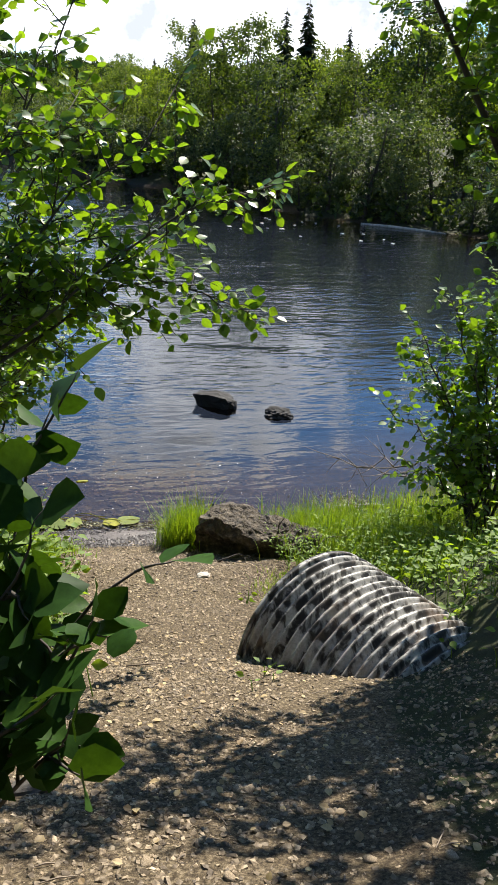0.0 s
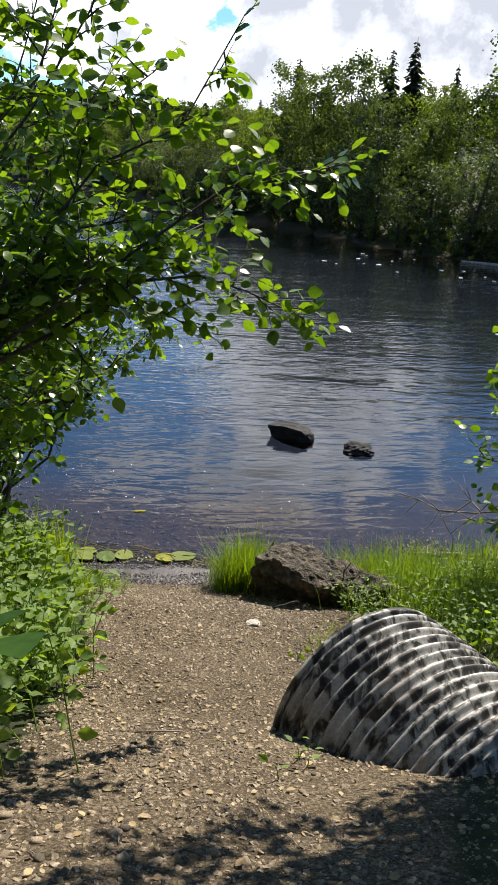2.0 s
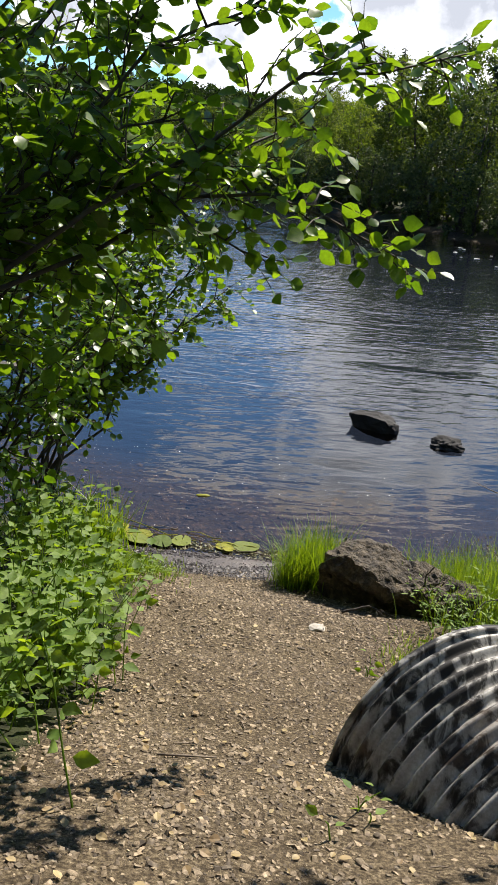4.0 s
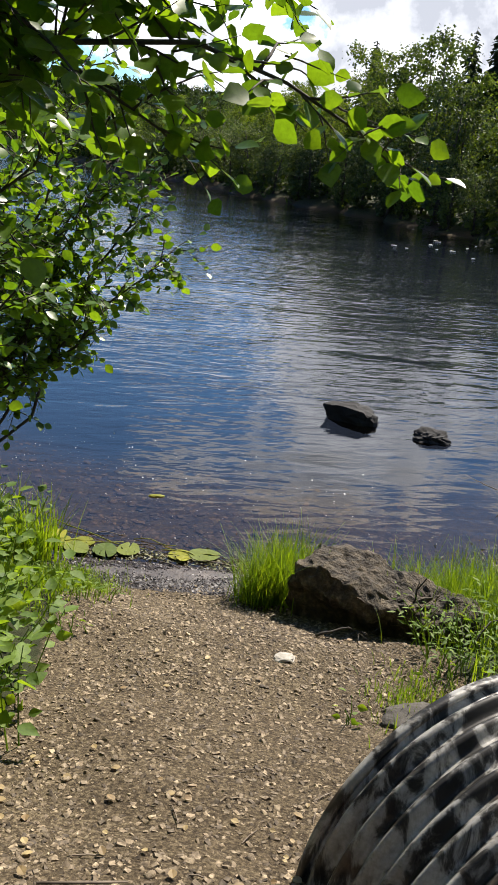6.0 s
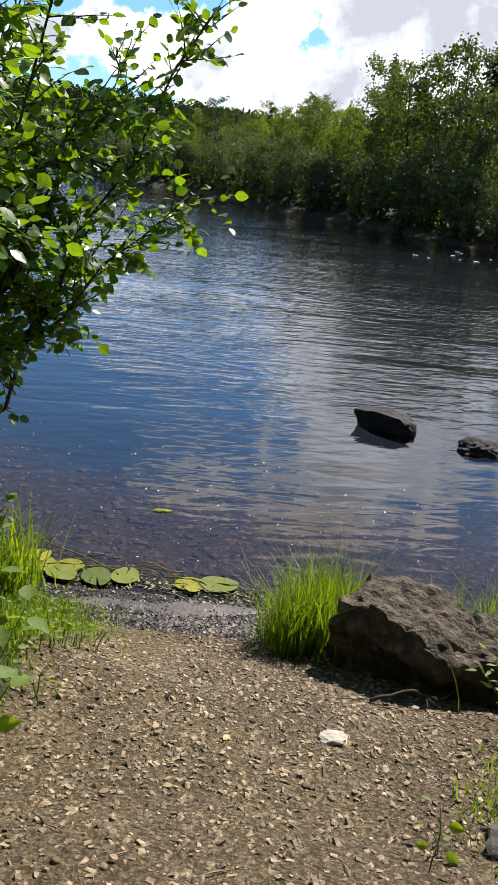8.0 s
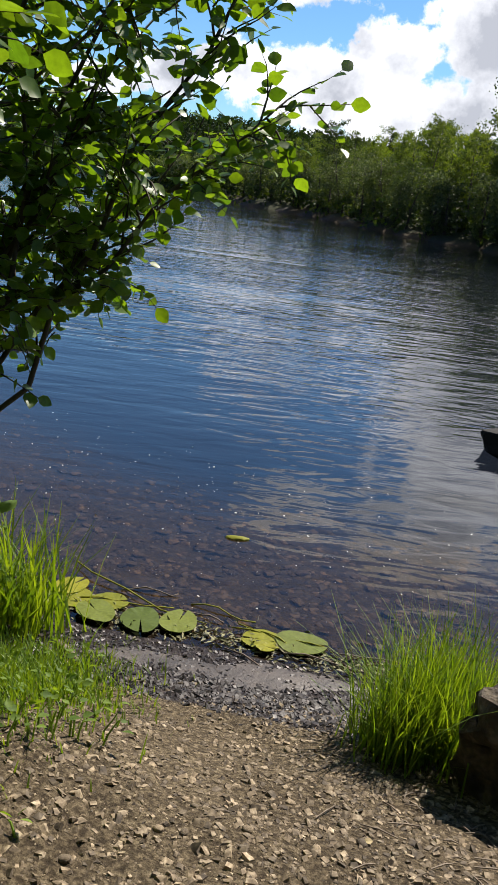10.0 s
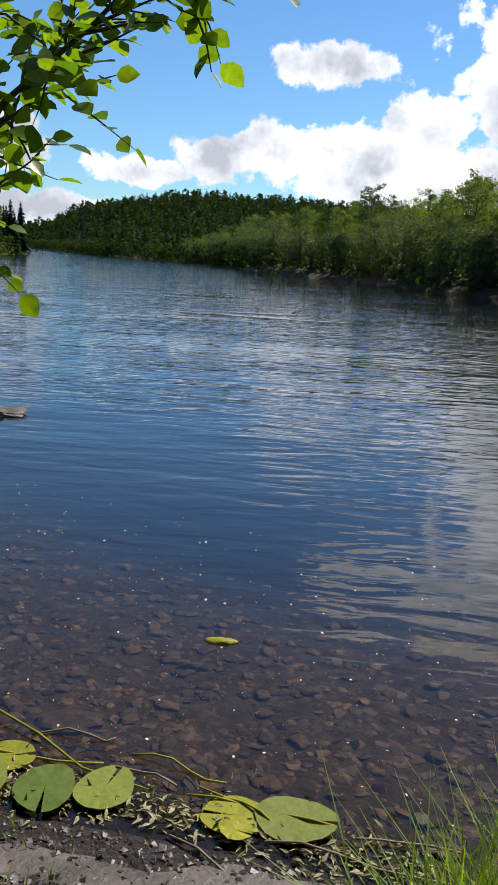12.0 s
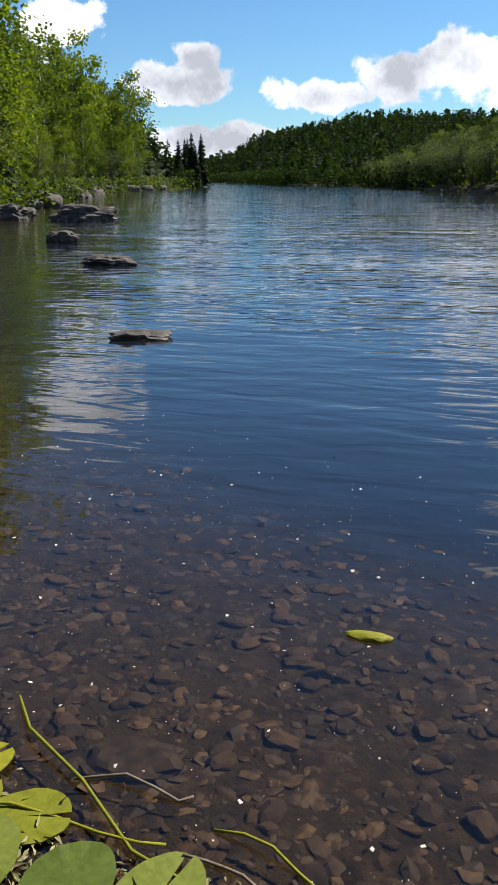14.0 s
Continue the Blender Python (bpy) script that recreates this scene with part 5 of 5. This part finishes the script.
# dry leaves and bark on the path
g = Geo()
n = 620
px, py = rg.uniform(-.3, 2.4, n), rg.uniform(-4.6, 1.8, n)
sel = (px > np.interp(py, [-5, -2, 2], [0, -.2, -.9])) & (px < np.interp(py, [-5, -1, .3, 2], [2.6, 2.2, 1.2, .9])) & ((py < -.4) | (rg.uniform(0, 1, n) < .12))
px, py = px[sel], py[sel]
leaves(g, np.stack([px, py, height(px, py) + .012], -1), np.stack([rg.normal(size=len(px)), rg.normal(size=len(px)), rg.uniform(-.05, .25, len(px))], -1), rg.uniform(.018, .045, len(px)), rg, LEAF_ROUND, .85)
tagged(new("leaf_litter", g.mesh("leaf_litter", M_LITTER)), "dry yellow and brown leaves scattered on the gravel", "leaf litter", kind="stuff")
# twigs, roots and chips where the path is littered
g = Geo()
for i in range(230):
    x, y = rg.uniform(-.2, 2.3), rg.uniform(-4.6, 2.1)
    if i % 3 == 0:
        x, y = rg.uniform(.1, 1.3), rg.uniform(1.5, 2.1)
    a, ln = rg.uniform(0, math.pi), rg.uniform(.03, .13)
    x2, y2 = x + math.cos(a) * ln, y + math.sin(a) * ln
    g.tube([(x, y, h1(x, y) + .006), ((x + x2) / 2, (y + y2) / 2, h1((x + x2) / 2, (y + y2) / 2) + .012), (x2, y2, h1(x2, y2) + .006)], [.002, .0028, .0015], 4)
tagged(new("twig_litter", g.mesh("twig_litter", M_DEAD)), "thin dry twigs strewn over the gravel", "twigs", kind="stuff")
# weed mat between the pads, foam flecks on the water
n = 1500
px, py = rg.uniform(-2.1, -.2, n), rg.normal(size=n) * .07
py = py + np.interp(px, [-2.1, -1.4, -.9, -.2], [2.82, 2.84, 2.98, 3.08])
g = Geo()
leaves(g, np.stack([px, py, .002 + .008 * rg.uniform(0, 1, n)], -1), np.stack([rg.normal(size=n), rg.normal(size=n) * .6, rg.normal(size=n) * .25], -1), rg.uniform(.012, .05, n), rg, LEAF_NARROW, .5)
tagged(new("weed_mat", g.mesh("weed_mat", M_ALGAE)), "tangled yellow-brown weed washed up between the pads", "water weed", kind="stuff")
n = 1000
px, py = rg.uniform(-4.0, .6, n), 3.0 + 2.6 * rg.uniform(0, 1, n) ** 1.3
sel = shore_distance(px, py) < -.05
px, py = px[sel], py[sel]
pebbles("floating_flecks", "tiny pale flecks floating on the water", px, py, .0012 + .0055 * rg.uniform(0, 1, len(px)) ** 7, M_FOAM, 44, .3, 0, category="debris", z=np.full(len(px), .0015))


def silt_sheet():
    """Smooth pale silt left where the water has drawn back."""
    r = np.random.default_rng(77)
    n_, m_ = 44, 9
    v, f = [], []
    for i in range(n_ + 1):
        k = i / n_
        cx, cy = -1.42 + 1.2 * k, 2.44 + .46 * k + .03 * math.sin(k * 9)
        half_w = (.1 + .035 * math.sin(k * 11 + 1) + .02 * math.sin(k * 23)) * min(1, 5 * k, 5 * (1 - k)) + .004
        for j in range(m_ + 1):
            w = (j / m_ * 2 - 1) * half_w
            x, y = cx - .36 * w, cy + .93 * w
            v.append((x, y, h1(x, y) + .006 * (1 - (j / m_ * 2 - 1) ** 2) + .001))
    for i in range(n_):
        for j in range(m_):
            a = i * (m_ + 1) + j
            f.append((a, a + m_ + 1, a + m_ + 2, a + 1))
    return tagged(new("silt", mesh_of("silt", v, f, M_MUD, True)), "smooth grey-brown wet silt along the waterline", "mud", kind="structure")


silt_sheet()
# clods of dark mud trodden up behind the waterline
n = 4200
px = rg.uniform(-1.6, .1, n)
py = np.interp(px, [-1.6, -.2, .1], [2.17, 2.62, 2.7]) + rg.normal(size=n) * .09
pebbles("mud_clods", "dark wet lumps of trodden mud at the shore", px, py, .004 + .015 * rg.uniform(0, 1, n) ** 2.2, M_CLOD, 51, .7, .4, category="mud")
# leaves afloat near the far shore, and a pale log at its edge
for i in range(18):
    x, y = rg.uniform(-2.5, 5.5), rg.uniform(28, 34.5)
    a_, b_ = rg.uniform(.06, .13), rg.uniform(0, 3.1)
    ring = [(a_ * math.cos(2 * math.pi * k / 9 + .2), a_ * .7 * math.sin(2 * math.pi * k / 9), 0) for k in range(9)]
    ob = new("floating_leaf", mesh_of("floating_leaf", [(*q[:2], .012) for q in ring] + [(*q[:2], -.01) for q in ring], [tuple(range(9)), *[(k, k + 9, (k + 1) % 9 + 9, (k + 1) % 9) for k in range(9)]], M_FOAM))
    ob.matrix_world = pose(x, y, .004, 0, 0, math.degrees(b_))
    tagged(ob, "pale leaf floating on the dark water", "leaf", "leaves afloat near the far shore")
tube_thing("driftwood_log", "pale bleached log lying at the far waterline", "log", [(3.9, 34.7, .03), (5.2, 34.2, .05), (6.6, 33.6, .04), (7.6, 33.3, .02)], [.05, .075, .07, .03], M_PALEWOOD, 7)
for a, b, r0 in (((1.75, 3.95), (2.05, 4.0), .022), ((2.05, 4.05), (2.4, 4.12), .018), ((1.6, 3.7), (1.85, 3.6), .014)):
    tube_thing("driftwood", "bleached stick lying in the shallows among weed", "driftwood", [(*a, .012), ((a[0] + b[0]) / 2, (a[1] + b[1]) / 2 + .015, .02), (*b, .012)], [r0, r0 * 1.1, r0 * .6], M_PALEWOOD, 7, "driftwood by the bush")
n = 1300
px, py = 1.95 + rg.normal(size=n) * .26, 4.05 + rg.normal(size=n) * .2
sel = shore_distance(px, py) < -.02
px, py = px[sel], py[sel]
n = len(px)
g = Geo()
leaves(g, np.stack([px, py, .002 + .008 * rg.uniform(0, 1, n)], -1), np.stack([rg.normal(size=n), rg.normal(size=n), rg.normal(size=n) * .25], -1), rg.uniform(.012, .045, n), rg, LEAF_NARROW, .6)
tagged(new("weed_mat", g.mesh("weed_mat", M_ALGAE)), "pale floating weed gathered beside the bush", "water weed", kind="stuff")
